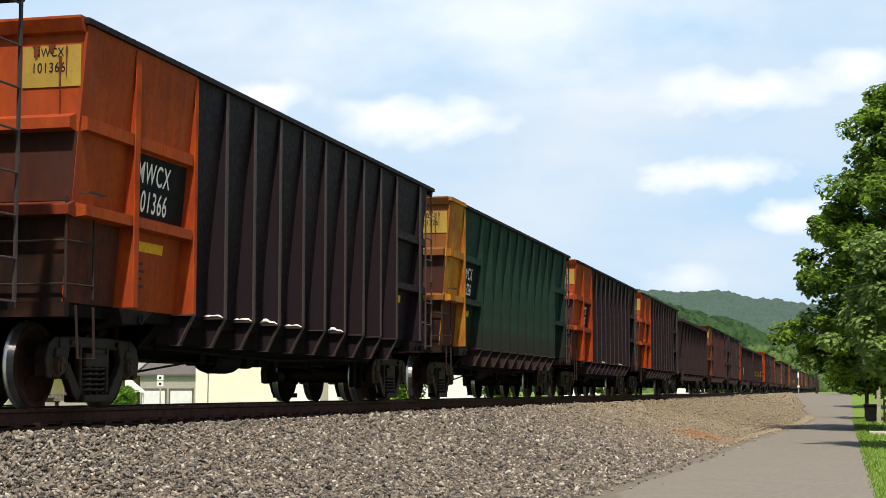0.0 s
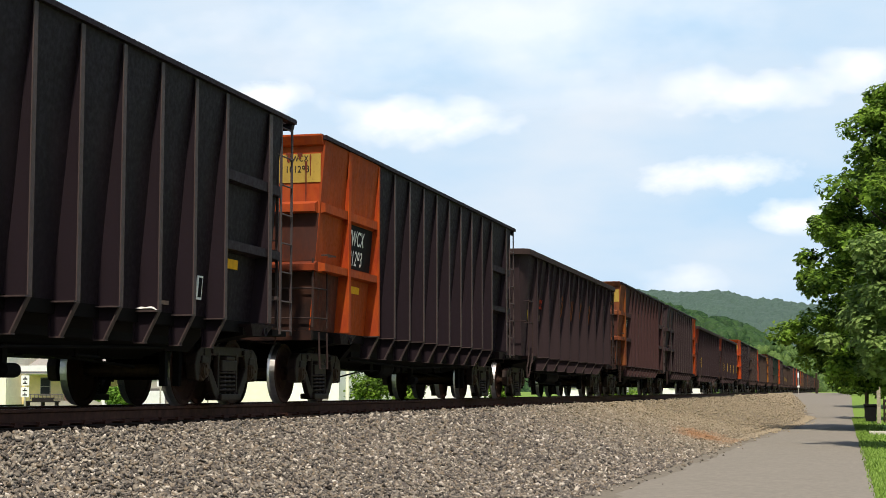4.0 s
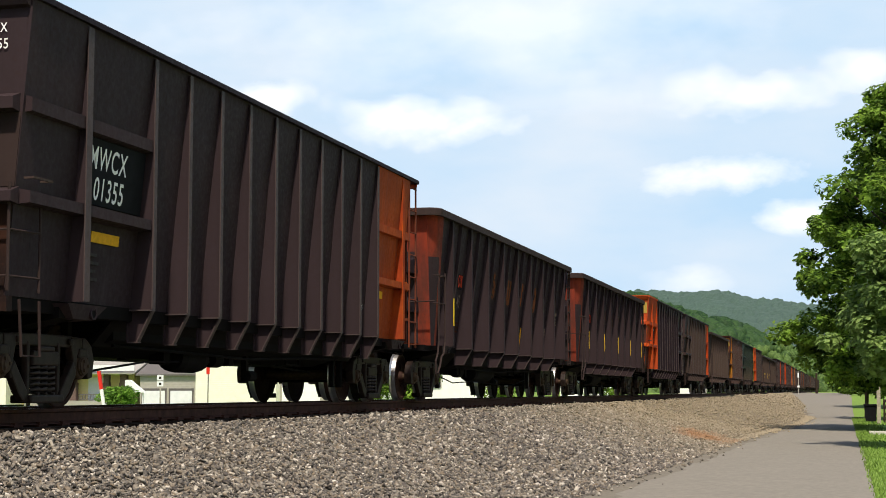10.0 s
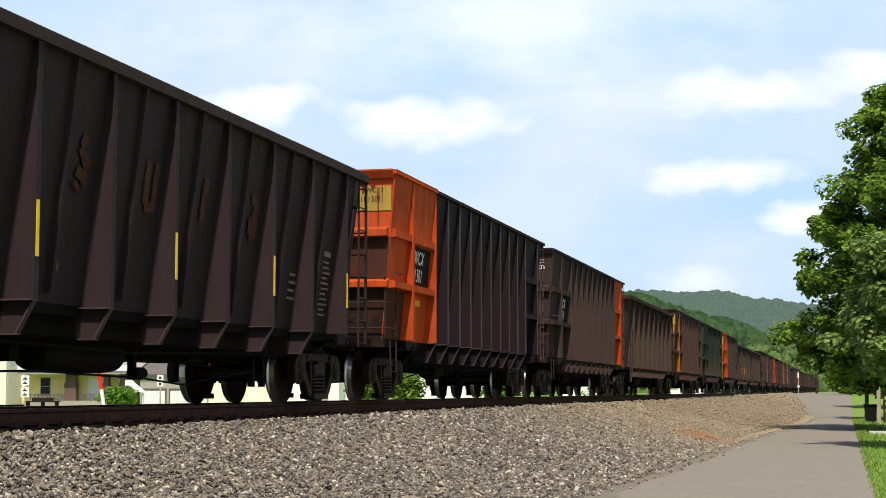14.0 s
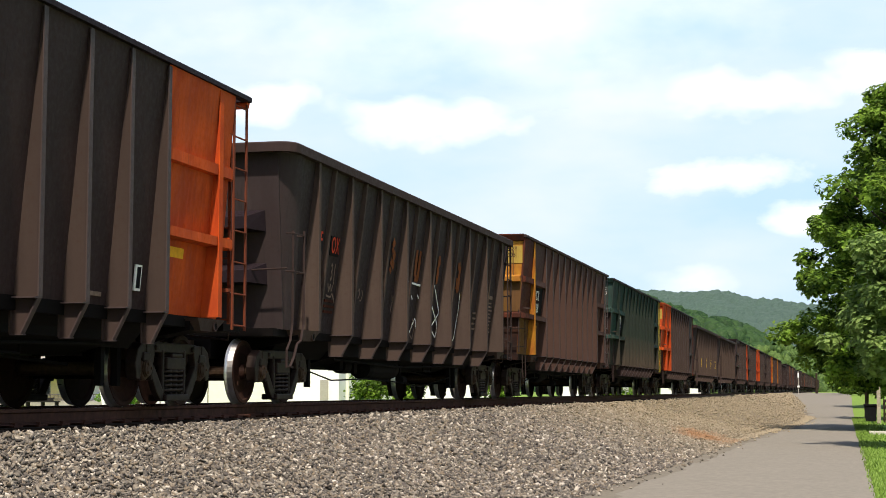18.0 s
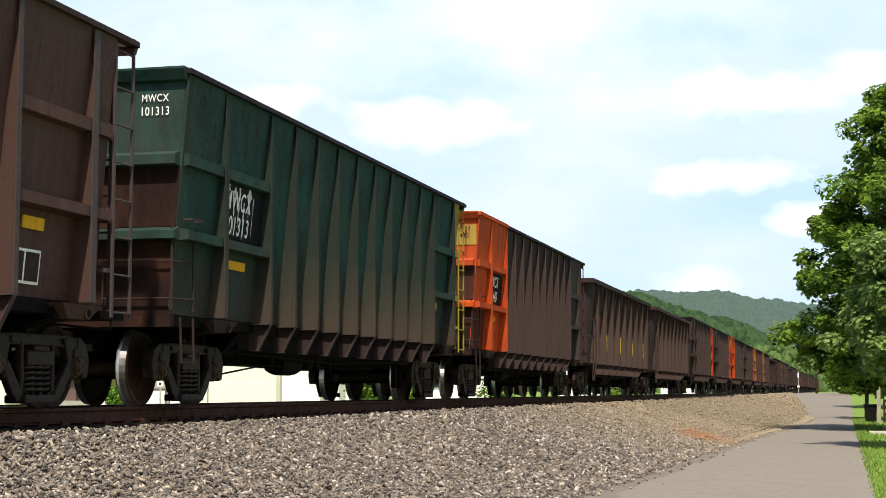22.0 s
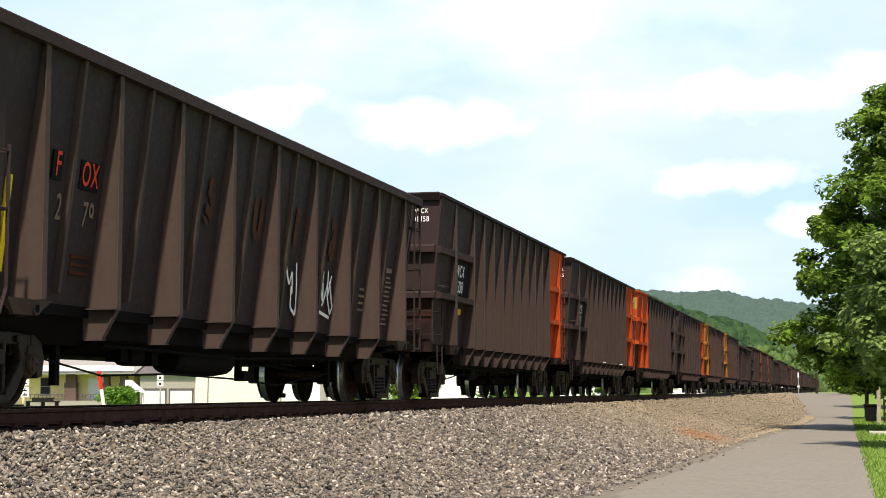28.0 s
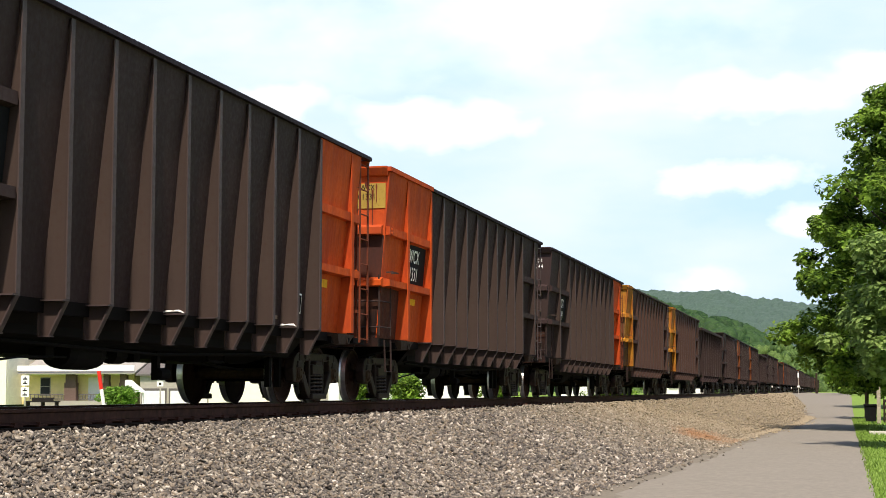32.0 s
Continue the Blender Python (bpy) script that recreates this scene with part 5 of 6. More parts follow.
# far ridge's leaf colours are blued and paled to stand in for haze
FARWOODS = leaf_material("haze_tinted_far_ridge", (0.070, 0.120, 0.100), (0.115, 0.175, 0.140))
BARK = plain("tree_bark", (0.09, 0.070, 0.052), 0.9, 0, 0.35, 14, relief=0.02)


def leaves_mesh(name, centres, radii, per, size, mat, rng):
    """Small folded leaves in clumps round the given centres."""
    centres, radii = np.array(centres), np.array(radii)
    k = len(centres) * per
    c = np.repeat(centres, per, 0)
    r = np.repeat(radii, per)
    d = rng.normal(size=(k, 3))
    d /= np.linalg.norm(d, axis=1)[:, None]
    pos = c + d * (r * rng.uniform(0.25, 1.0, k) ** 0.5)[:, None] * np.array([1, 1, 0.72])
    up = d * 0.6 + np.array([0, 0, 0.9]) + rng.normal(0, 0.45, (k, 3))
    up /= np.linalg.norm(up, axis=1)[:, None]
    side = np.cross(up, rng.normal(size=(k, 3)))
    side /= np.linalg.norm(side, axis=1)[:, None]
    fore = np.cross(side, up)
    s = (size * rng.uniform(0.65, 1.35, k))[:, None]
    v = np.stack([pos - fore * s, pos + side * s * 0.62 + up * s * 0.18, pos + fore * s, pos - side * s * 0.62 + up * s * 0.18], 1).reshape(-1, 3)
    idx = np.arange(4 * k)
    f = np.stack([idx[0::4], idx[1::4], idx[2::4], idx[0::4], idx[2::4], idx[3::4]], 1).reshape(-1)
    me = bpy.data.meshes.new(name)
    me.vertices.add(len(v))
    me.vertices.foreach_set("co", v.ravel())
    me.loops.add(len(f))
    me.loops.foreach_set("vertex_index", f)
    me.polygons.add(len(f) // 3)
    me.polygons.foreach_set("loop_start", np.arange(0, len(f), 3))
    me.materials.append(mat)
    me.update(calc_edges=True)
    return me


def tree(label, at, height, low, radius, seed, clumps, per, size, mat, clump=0.75, taper=0.55, shape=None):
    """Tapered trunk, limbs to every clump group and a ragged crown. radius: at the crown's lower third."""
    rng = np.random.default_rng(seed)
    t = thing("tree", label, "tree", at, group="roadside trees")
    centres, radii = [], []
    while len(centres) < clumps:
        w = rng.uniform(0, 1)
        full = radius * (1 - taper * w) * math.sqrt(max(0.05, 1 - max(0, (w - 0.72) / 0.30) ** 2)) * (0.62 + 0.38 * min(1, w / 0.16))
        if shape:
            full = float(np.interp(low + (height - low) * w, [q[0] for q in shape], [q[1] for q in shape]))
        a = rng.uniform(0, 2 * math.pi)
        lobes = 0.88 + 0.10 * math.sin(3 * a + 9 * w + seed) + 0.08 * math.sin(7 * a - 14 * w) + 0.09 * math.sin(38 * w + 2 * a)
        rr_ = full * lobes * rng.uniform(0.25, 1.0) ** 0.45
        centres.append((rr_ * math.cos(a), rr_ * math.sin(a), low + (height - low) * w - 0.10 * rr_))
        radii.append(clump * rng.uniform(0.6, 1.25))
    s = Solid()
    pts = [(0, 0, -0.1), (0.05, 0.03, low * 0.5), (0.0, 0.1, low), (0.1, 0.0, low + (height - low) * 0.45), (0.0, 0.05, low + (height - low) * 0.85)]
    rads = [0.045 * height ** 0.75 * q for q in (1.5, 1.1, 0.95, 0.5, 0.12)]
    v, f, sides = [], [], 10
    for (x, y, z), r in zip(pts, rads):
        v += [(x + r * math.cos(2 * math.pi * k / sides), y + r * math.sin(2 * math.pi * k / sides), z) for k in range(sides)]
    for i in range(len(pts) - 1):
        f += [(i * sides + k, i * sides + (k + 1) % sides, (i + 1) * sides + (k + 1) % sides, (i + 1) * sides + k) for k in range(sides)]
    s.add(v, f)
    part("trunk", s.done("trunk", [BARK], True), t)
    s = Solid()
    for x, y, z in centres[::max(1, clumps // 60)]:
        z0 = max(low * 0.9, z - 0.55 * math.hypot(x, y) - 0.6)
        s.tube([(0, 0, z0), (0.45 * x, 0.45 * y, z0 + 0.55 * (z - z0)), (x, y, z)], 0.035, 0, 5)
    part("bough", s.done("bough", [BARK]), t)
    part("crown", leaves_mesh("crown", centres, radii, per, size, mat, rng), t)
    return t


tree("tall green maple tree leaning over the lane", (3.8, 66, 0), 14.1, 2.3, 6.9, 3, 860, 165, 0.112, LEAF, 0.62, 0.45,
     [(2.3, 3.8), (3.6, 5.7), (4.8, 5.7), (6.5, 5.6), (7.5, 6.0), (8.6, 6.3), (9.6, 5.6), (10.3, 4.6), (10.9, 3.4), (12.6, 3.1), (13.5, 2.5), (14.6, 1.4)])
tree("small pale-leaved tree on the grass verge", (2.8, 47, 0), 6.5, 2.3, 3.3, 8, 230, 130, 0.105, LEAF2, 0.45, 0.35)
tree("broad green tree on the grass verge", (5.5, 92, 0.0), 13.0, 1.9, 6.4, 12, 360, 90, 0.17, LEAF, 0.9, 0.5)
tree("dark green tree beside the lane", (5.8, 128, 0.7), 13.0, 1.6, 6.6, 15, 260, 55, 0.24, LEAF, 1.0, 0.5)
tree("dark green tree beyond the crossing", (4.0, 190, 1.1), 12.0, 1.0, 6.5, 21, 200, 50, 0.30, LEAF, 1.1, 0.5)

tree("dark green tree by the far crossing", (3.2, 236, 1.1), 11.0, 0.8, 6.2, 27, 180, 50, 0.32, LEAF, 1.1, 0.45)
tree("dark green tree under the taller maples", (6.8, 108, 0.1), 7.0, 0.5, 4.6, 29, 150, 70, 0.17, LEAF, 0.8, 0.4)

# ---- wooded hills ----


def crown_lump(seed, level):
    bm = bmesh.new()
    bmesh.ops.create_icosphere(bm, subdivisions=level, radius=1.0)
    for v in bm.verts:
        v.co *= 1 + 0.42 * noise.noise(v.co * 2.3 + Vector((seed * 5.1, 0, 0))) + 0.2 * noise.noise(v.co * 5.5 + Vector((0, seed * 3.3, 0)))
    vs = np.array([v.co[:] for v in bm.verts])
    fs = np.array([[q.index for q in f.verts] for f in bm.faces])
    bm.free()
    return vs, fs


def wooded_hill(name, label, height_at, x0, x1, y0, y1, count, size, mat, seed, level=2):
    rng = np.random.default_rng(seed)
    lumps = [crown_lump(seed * 10 + k, level) for k in range(5)]
    vv, ff, o = [], [], 0
    nx, ny = 60, 14
    gx, gy = np.linspace(x0, x1, nx), np.linspace(y0, y1, ny)
    g = np.array([(x, y, height_at(x, y) - 0.8 * size) for y in gy for x in gx])
    gi = np.array([(j * nx + i, j * nx + i + 1, (j + 1) * nx + i + 1) for j in range(ny - 1) for i in range(nx - 1)] + [(j * nx + i, (j + 1) * nx + i + 1, (j + 1) * nx + i) for j in range(ny - 1) for i in range(nx - 1)])
    vv.append(g)
    ff.append(gi)
    o = len(g)
    for _ in range(count):
        x, y = rng.uniform(x0, x1), y0 + (y1 - y0) * rng.uniform(0, 1)
        vs, fs = lumps[rng.integers(5)]
        s = size * rng.uniform(0.65, 1.35)
        a = rng.uniform(0, 6.28)
        r = np.array([[math.cos(a), -math.sin(a), 0], [math.sin(a), math.cos(a), 0], [0, 0, 1]])
        vv.append(vs @ r.T * (s, s, s * 1.15) + (x, y, height_at(x, y)))
        ff.append(fs + o)
        o += len(vs)
    v, f = np.concatenate(vv), np.concatenate(ff).reshape(-1)
    me = bpy.data.meshes.new(name)
    me.vertices.add(len(v))
    me.vertices.foreach_set("co", v.ravel())
    me.loops.add(len(f))
    me.loops.foreach_set("vertex_index", f)
    me.polygons.add(len(f) // 3)
    me.polygons.foreach_set("loop_start", np.arange(0, len(f), 3))
    me.materials.append(mat)
    me.update(calc_edges=True)
    return tagged(new(name, me), label, "wooded hill", kind="stuff")


def ridge(xs, zs, y0, y1):
    def h(x, y):
        top = float(np.interp(x, xs, zs)) + 2.0 * math.sin(x * 0.045) + 1.2 * math.sin(x * 0.11 + 1)
        return top * smooth01((y - y0) / (y1 - y0)) ** 0.8
    return h


far_ridge = ridge([-900, -420, -184, -120, -50, 60, 250, 500], [60, 96, 98, 93, 84, 79, 60, 40], 1050, 1520)
fx, fy = np.linspace(-560, 280, 420), np.linspace(1050, 1540, 64)
fv = [(x + 1.5 * noise.noise(Vector((y, x, 3))), y, far_ridge(x, y) + 3.4 * noise.noise(Vector((x * 0.09, y * 0.07, 0))) + 1.9 * noise.noise(Vector((x * 0.27, y * 0.2, 7)))) for y in fy for x in fx]
ff_ = [(j * 420 + i, j * 420 + i + 1, (j + 1) * 420 + i + 1, (j + 1) * 420 + i) for j in range(63) for i in range(419)]
tagged(new("wooded_hill", mesh("wooded_hill", fv, ff_, [FARWOODS])), "distant green wooded ridge with haze tinted into its colour", "wooded hill", kind="stuff")
wooded_hill("wooded_hill", "green wooded hillside behind the train", ridge([-440, -160, -96, -56, -24, 13, 80], [53, 52, 45, 34.5, 22.5, 14.5, 17], 655, 850), -226, 93, 655, 865, 1900, 3.9, WOODS, 4, 2)
CROSSING = leaf_material("crossing_leaves", (0.05, 0.10, 0.028), (0.15, 0.235, 0.065))
wooded_hill("wooded_hill", "light green trees across the line by the crossing", ridge([-60, -33, -20, -14], [4, 8, 12, 9], 330, 400), -45, -16, 330, 405, 300, 1.3, CROSSING, 6, 1)
wooded_hill("wooded_hill", "light green trees where the line bends away", ridge([-60, -36, -22, -8, 15, 40], [10, 19, 22, 14, 10, 8], 610, 660), -48, 45, 610, 664, 420, 2.1, CROSSING, 7, 1)

# ---- sky: drifting clouds far behind everything ----


def cloud(at, wide, tall, seed, thick=1.0):
    m, n, l, b = material("cloud_vapour")
    n.remove(b)
    co = n.new("ShaderNodeTexCoord").outputs["Object"]
    p = scaled(n, l, co, (1.0 / wide, 0.0, 1.0 / tall))
    d = n.new("ShaderNodeVectorMath")
    d.operation = "LENGTH"
    l.new(p, d.inputs[0])
    off = n.new("ShaderNodeVectorMath")
    off.operation = "ADD"
    off.inputs[1].default_value = (seed * 3.7, seed * 1.3, seed * 2.1)
    l.new(scaled(n, l, co, (0.6 / tall, 0.0, 1.0 / tall)), off.inputs[0])
    f = noise_node(n, l, off.outputs[0], 0.9, 7, 0.55)
    k = n.new("ShaderNodeMath")
    k.operation = "MULTIPLY_ADD"
    k.inputs[1].default_value = 1.5
    l.new(f, k.inputs[0])
    q = n.new("ShaderNodeMath")
    q.operation = "MULTIPLY"
    q.inputs[1].default_value = -1.0
    l.new(d.outputs["Value"], q.inputs[0])
    l.new(q.outputs[0], k.inputs[2])
    a = ramp(n, l, k.outputs[0], [(0.02, 0.0), (0.32, 0.42 * thick), (0.72, thick)])
    e = n.new("ShaderNodeEmission")
    e.inputs[0].default_value, e.inputs[1].default_value = (1.0, 0.985, 0.985, 1), 0.87
    t = n.new("ShaderNodeBsdfTransparent")
    s = n.new("ShaderNodeMixShader")
    l.new(a, s.inputs[0])
    l.new(t.outputs[0], s.inputs[1])
    l.new(e.outputs[0], s.inputs[2])
    l.new(s.outputs[0], n["Material Output"].inputs[0])
    w, h = wide * 1.05, tall * 1.05
    cols, v, f = 12, [], []
    for i in range(cols + 1):
        x = -w + 2 * w * i / cols
        y = 60 * (1 - (x / w) ** 2)
        v += [(x, y, -h), (x, y, h)]
        if i:
            f.append((2 * i - 2, 2 * i, 2 * i + 1, 2 * i - 1))
    ob = new("cloud", mesh("cloud", v, f, [m]))
    ob.matrix_basis = pose(*at)
    return tagged(ob, "soft white summer cloud", "cloud", group="clouds")


# thin high haze, a plain pale backdrop behind the clouds
m, n, l, b = material("high_haze")
n.remove(b)
co = n.new("ShaderNodeTexCoord").outputs["Object"]
wisp = noise_node(n, l, scaled(n, l, co, (0.0011, 0.0, 0.0028)), 1.0, 5, 0.5)
em = n.new("ShaderNodeEmission")
l.new(ramp(n, l, wisp, [(0.36, (0.56, 0.78, 1.0)), (0.70, (0.84, 0.915, 1.0))]), em.inputs[0])
em.inputs[1].default_value = 0.69
l.new(em.outputs[0], n["Material Output"].inputs[0])
arc = [(4300 * math.sin(radians(a)), 4300 * math.cos(radians(a))) for a in range(-50, 33, 4)]
hv = [(x, y, z) for x, y in arc for z in (-20, 1800)]
hf = [(2 * i, 2 * i + 1, 2 * i + 3, 2 * i + 2) for i in range(len(arc) - 1)]
tagged(new("backdrop", mesh("backdrop", hv, hf, [m])), "pale blue hazy summer sky", "sky", kind="structure")

CLOUDS = [(cloud(at, *shape), at) for at, *shape in (
    ((-840, 3000, 548), 310, 82, 1, 1.0), ((-150, 3050, 585), 215, 82, 2, 1.0), ((-225, 3100, 432), 245, 56, 3, 0.8),
    ((-72, 3150, 352), 165, 66, 4, 1.0), ((-1230, 3200, 640), 170, 82, 5, 1.0), ((-800, 3400, 830), 1000, 190, 6, 0.5),
    ((-320, 3450, 250), 150, 50, 7, 0.4), ((60, 3120, 640), 190, 70, 8, 0.9), ((-560, 3380, 660), 520, 90, 9, 0.25),
)]

# ---- buildings across the line ----
CREAM = plain("cream_siding", (0.86, 0.83, 0.70), 0.7, 0, 0.06, 2)
WHITEWALL = plain("white_painted_block", (0.88, 0.87, 0.83), 0.7, 0, 0.05, 1.5)
PALEGREEN = plain("pale_yellow_siding", (0.86, 0.72, 0.36), 0.7, 0, 0.08, 2)
ROOF = plain("grey_shingles", (0.135, 0.125, 0.120), 0.9, 0, 0.2, 8)
PALEROOF = plain("pale_grey_shingles", (0.32, 0.305, 0.28), 0.9, 0, 0.12, 6)
GREYWALL = plain("grey_siding", (0.40, 0.375, 0.325), 0.7, 0, 0.08, 4)
DOORWHITE = plain("white_metal_door", (0.78, 0.79, 0.80), 0.5, 0, 0.06, 3)
BRICK = plain("dark_brick", (0.15, 0.10, 0.085), 0.85, 0, 0.35, 12)
m, n, l, b = material("window_glass", 0.08)
b.inputs["Base Color"].default_value = (0.03, 0.035, 0.04, 1)
GLASS = m
REDPAINT = plain("red_paint", (0.62, 0.03, 0.02), 0.5, 0, 0.1, 9)


for m in (CREAM, PALEGREEN, GREYWALL):
    n, l = m.node_tree.nodes, m.node_tree.links
    w = n.new("ShaderNodeTexWave")
    w.bands_direction, w.wave_profile = "Z", "SAW"
    w.inputs["Scale"].default_value = 2.0
    l.new(n["Texture Coordinate"].outputs["Object"], w.inputs["Vector"])
    bump(n, l, n["Principled BSDF"], w.outputs["Fac"], 0.5, 0.02)


def block(lo, hi, mat, name="wall"):
    return Solid().box(lo, hi).done(name, [mat])


def siding(x0, x1, y, z0, z1, mat):
    """A thick wall facing the line."""
    return Solid().box((x0, y, z0), (x1, y + 0.2, z1)).done("wall", [mat])


def window(parent, x, y, z, w, h, mat):
    win = part("window", Solid().box((x - w / 2 - 0.07, y - 0.06, z - 0.07), (x + w / 2 + 0.07, y - 0.015, z + h + 0.07)).done("window", [mat]), parent)
    part("pane", Solid().box((x - w / 2, y - 0.075, z), (x + w / 2, y - 0.062, z + h / 2 - 0.02)).done("pane", [GLASS]), win)
    part("pane", Solid().box((x - w / 2, y - 0.075, z + h / 2 + 0.02), (x + w / 2, y - 0.062, z + h)).done("pane", [GLASS]), win)


def gable_roof(x0, x1, y0, y1, z, rise, mat=None):
    s = Solid()
    ym = (y0 + y1) / 2
    s.prism([(y0 - 0.3, z - 0.12), (y0 - 0.3, z), (ym, z + rise + 0.12), (y1 + 0.3, z), (y1 + 0.3, z - 0.12), (ym, z + rise)][::-1], "x", x0 - 0.3, x1 + 0.3)
    s.prism([(y0, z - 0.01), (y1, z - 0.01), (ym, z + rise - 0.02)], "x", x0 + 0.05, x1 - 0.05)
    return s.done("roof", [mat or ROOF])


# house with a porch
porch_house = thing("house", "pale yellow house with a grey-roofed porch and brick pillars", "house")
part("wall", siding(-69.9, -59.2, 126.6, 0.4, 3.2, PALEGREEN), porch_house)
part("wall", block((-69.9, 126.85, 0.4), (-59.2, 136.0, 3.2), PALEGREEN), porch_house)
part("roof", gable_roof(-69.0, -58.6, 125.0, 137.0, 3.15, 2.2, PALEROOF), porch_house)
part("fascia", block((-69.3, 124.62, 3.30), (-58.3, 124.68, 3.78), DOORWHITE, "fascia"), porch_house)
part("beam", block((-69.2, 125.45, 2.96), (-58.9, 125.75, 3.14), CREAM, "beam"), porch_house)
part("porch_floor", block((-68.6, 125.2, 0.3), (-59.0, 126.58, 0.75), GREYWALL), porch_house)
for x, h in ((-64.65, 0.55), (-61.3, 0.28), (-59.7, 0.36)):
    part("pillar", Solid().box((x - h, 125.4, 0.76), (x + h, 125.9, 2.3)).box((x - 0.85 * h, 125.45, 2.3), (x + 0.85 * h, 125.85, 3.02)).done("pillar", [BRICK]), porch_house)
for x0, x1 in ((-68.6, -65.4), (-63.9, -61.7)):
    s = Solid().box((x0, 125.55, 1.25), (x1, 125.65, 1.33)).box((x0, 125.55, 0.85), (x1, 125.65, 0.92))
    for k in range(9):
        x = x0 + 0.1 + (x1 - x0 - 0.2) * k / 8
        s.box((x - 0.02, 125.58, 0.92), (x + 0.02, 125.62, 1.25))
    part("railing", s.done("railing", [ROOF]), porch_house)
part("door", Solid().box((-63.5, 126.54, 0.77), (-61.9, 126.585, 2.75)).done("door", [DOORWHITE]), porch_house)
window(porch_house, -67.6, 126.58, 1.25, 0.85, 1.45, GREYWALL)

white_house = thing("house", "white sided house beside the porch house", "house")
part("wall", siding(-80.0, -70.0, 124.0, 0.4, 5.6, CREAM), white_house)
part("wall", block((-80, 124.25, 0.4), (-70.0, 133, 5.6), CREAM), white_house)
part("roof", gable_roof(-80, -70.0, 124, 133, 5.6, 2.4), white_house)
window(white_house, -72.5, 123.98, 1.4, 1.0, 1.5, DOORWHITE)

garage = thing("garage", "grey double garage with two white doors", "garage")
part("wall", siding(-57.9, -52.35, 125.0, 0.4, 2.9, GREYWALL), garage)
part("wall", block((-57.9, 125.25, 0.4), (-52.35, 131, 2.9), GREYWALL), garage)
eave = [(-58.2, 124.7, 2.88), (-52.1, 124.7, 2.88), (-52.1, 131.3, 2.88), (-58.2, 131.3, 2.88)]
s = Solid().add(eave + [(x, y, z + 0.12) for x, y, z in eave] + [(-58.2, 128, 4.25), (-53.9, 128, 4.25)],
                [(3, 2, 1, 0), (0, 1, 5, 4), (1, 2, 6, 5), (2, 3, 7, 6), (3, 0, 4, 7), (4, 5, 9, 8), (5, 6, 9), (6, 7, 8, 9), (7, 4, 8)])
part("roof", s.done("roof", [ROOF]), garage)
for x0, x1 in ((-57.6, -55.6), (-55.1, -53.15)):
    part("door_frame", Solid().box((x0 - 0.14, 124.955, 0.40), (x0 - 0.005, 124.99, 1.80)).box((x1 + 0.005, 124.955, 0.40), (x1 + 0.14, 124.99, 1.80)).box((x0 - 0.14, 124.93, 1.61), (x1 + 0.14, 124.99, 1.80)).done("door_frame", [ROOF]), garage)
    d = part("garage_door", Solid().box((x0, 124.94, 0.42), (x1, 124.985, 1.60)).done("garage_door", [DOORWHITE]), garage)
    for k in range(4):
        part("panel", Solid().box((x0 + 0.05, 124.932, 0.45 + 0.29 * k), (x1 - 0.05, 124.938, 0.72 + 0.29 * k)).done("panel", [DOORWHITE]), d)

hall = thing("hall", "long white block-built hall", "building")
part("wall", block((-52.0, 123.0, 0.3), (-44.9, 140, 6.5), CREAM), hall)
part("wall", block((-44.85, 124.2, 0.3), (-39.9, 140, 6.0), WHITEWALL), hall)
part("roof", Solid().box((-52.3, 122.8, 6.5), (-44.8, 140.2, 6.7)).done("roof", [ROOF]), hall)
part("roof", Solid().box((-44.8, 124.0, 6.0), (-39.7, 140.2, 6.2)).done("roof", [ROOF]), hall)
part("door", Solid().box((-41.5, 124.13, 0.45), (-40.8, 124.19, 2.5)).done("door", [GREYWALL]), hall)
part("downpipe", Solid().tube([(-44.87, 123.93, 0.4), (-44.87, 123.93, 6.3)], 0.05).done("downpipe", [GREYWALL]), hall)

for x0, x1, y, h, lab in ((-34.6, -28.2, 130, 3.2, "low white house behind shrubs"), (-26.0, -20.5, 150, 3.4, "low grey-roofed house behind the line"), (-19.2, -14.8, 175, 3.4, "far low white house behind the line")):
    o = thing("house", lab, "house")
    part("wall", siding(x0, x1, y, ground_z(y) - 0.1, h + 0.4, WHITEWALL), o)
    part("wall", block((x0, y + 0.25, ground_z(y) - 0.1), (x1, y + 8, h + 0.4), WHITEWALL), o)
    part("roof", gable_roof(x0, x1, y, y + 8, h + 0.4, 2.0), o)
    window(o, x0 + 1.4, y - 0.02, 1.9, 0.9, 1.2, GREYWALL)


def shrub(label, at, r, h, seed, count=40, mat=None):
    rng = np.random.default_rng(seed)
    t = thing("shrub", label, "shrub", at, group="shrubs across the line")
    c = [(r * rng.normal(0, 0.45), r * rng.normal(0, 0.35), h * rng.uniform(0.15, 0.9)) for _ in range(count)]
    s = Solid()
    for p in c[::4]:
        s.tube([(0, 0, 0), p], 0.03, 0, 5)
    part("stem", s.done("stem", [BARK]), t)
    part("foliage", leaves_mesh("foliage", c, [0.35 * r] * count, 60, 0.13, mat or LEAF, rng), t)


shrub("round bright green shrub in a front yard", (-53.9, 113.0, 0.35), 1.35, 1.5, 31, 60, leaf_material("bright_leaves", (0.07, 0.16, 0.02), (0.20, 0.36, 0.05)))
shrub("green shrubs beside the white hall", (-36.3, 121, 0.4), 1.8, 3.0, 32, 60)
shrub("green shrubs along the far fence", (-33.4, 122, 0.4), 1.8, 2.6, 33, 50)
shrub("green shrubs along the far fence", (-26.9, 126, 0.5), 1.8, 2.2, 34, 40)
shrub("green shrubs along the far fence", (-20.0, 140, 0.7), 2.2, 2.4, 35, 40)

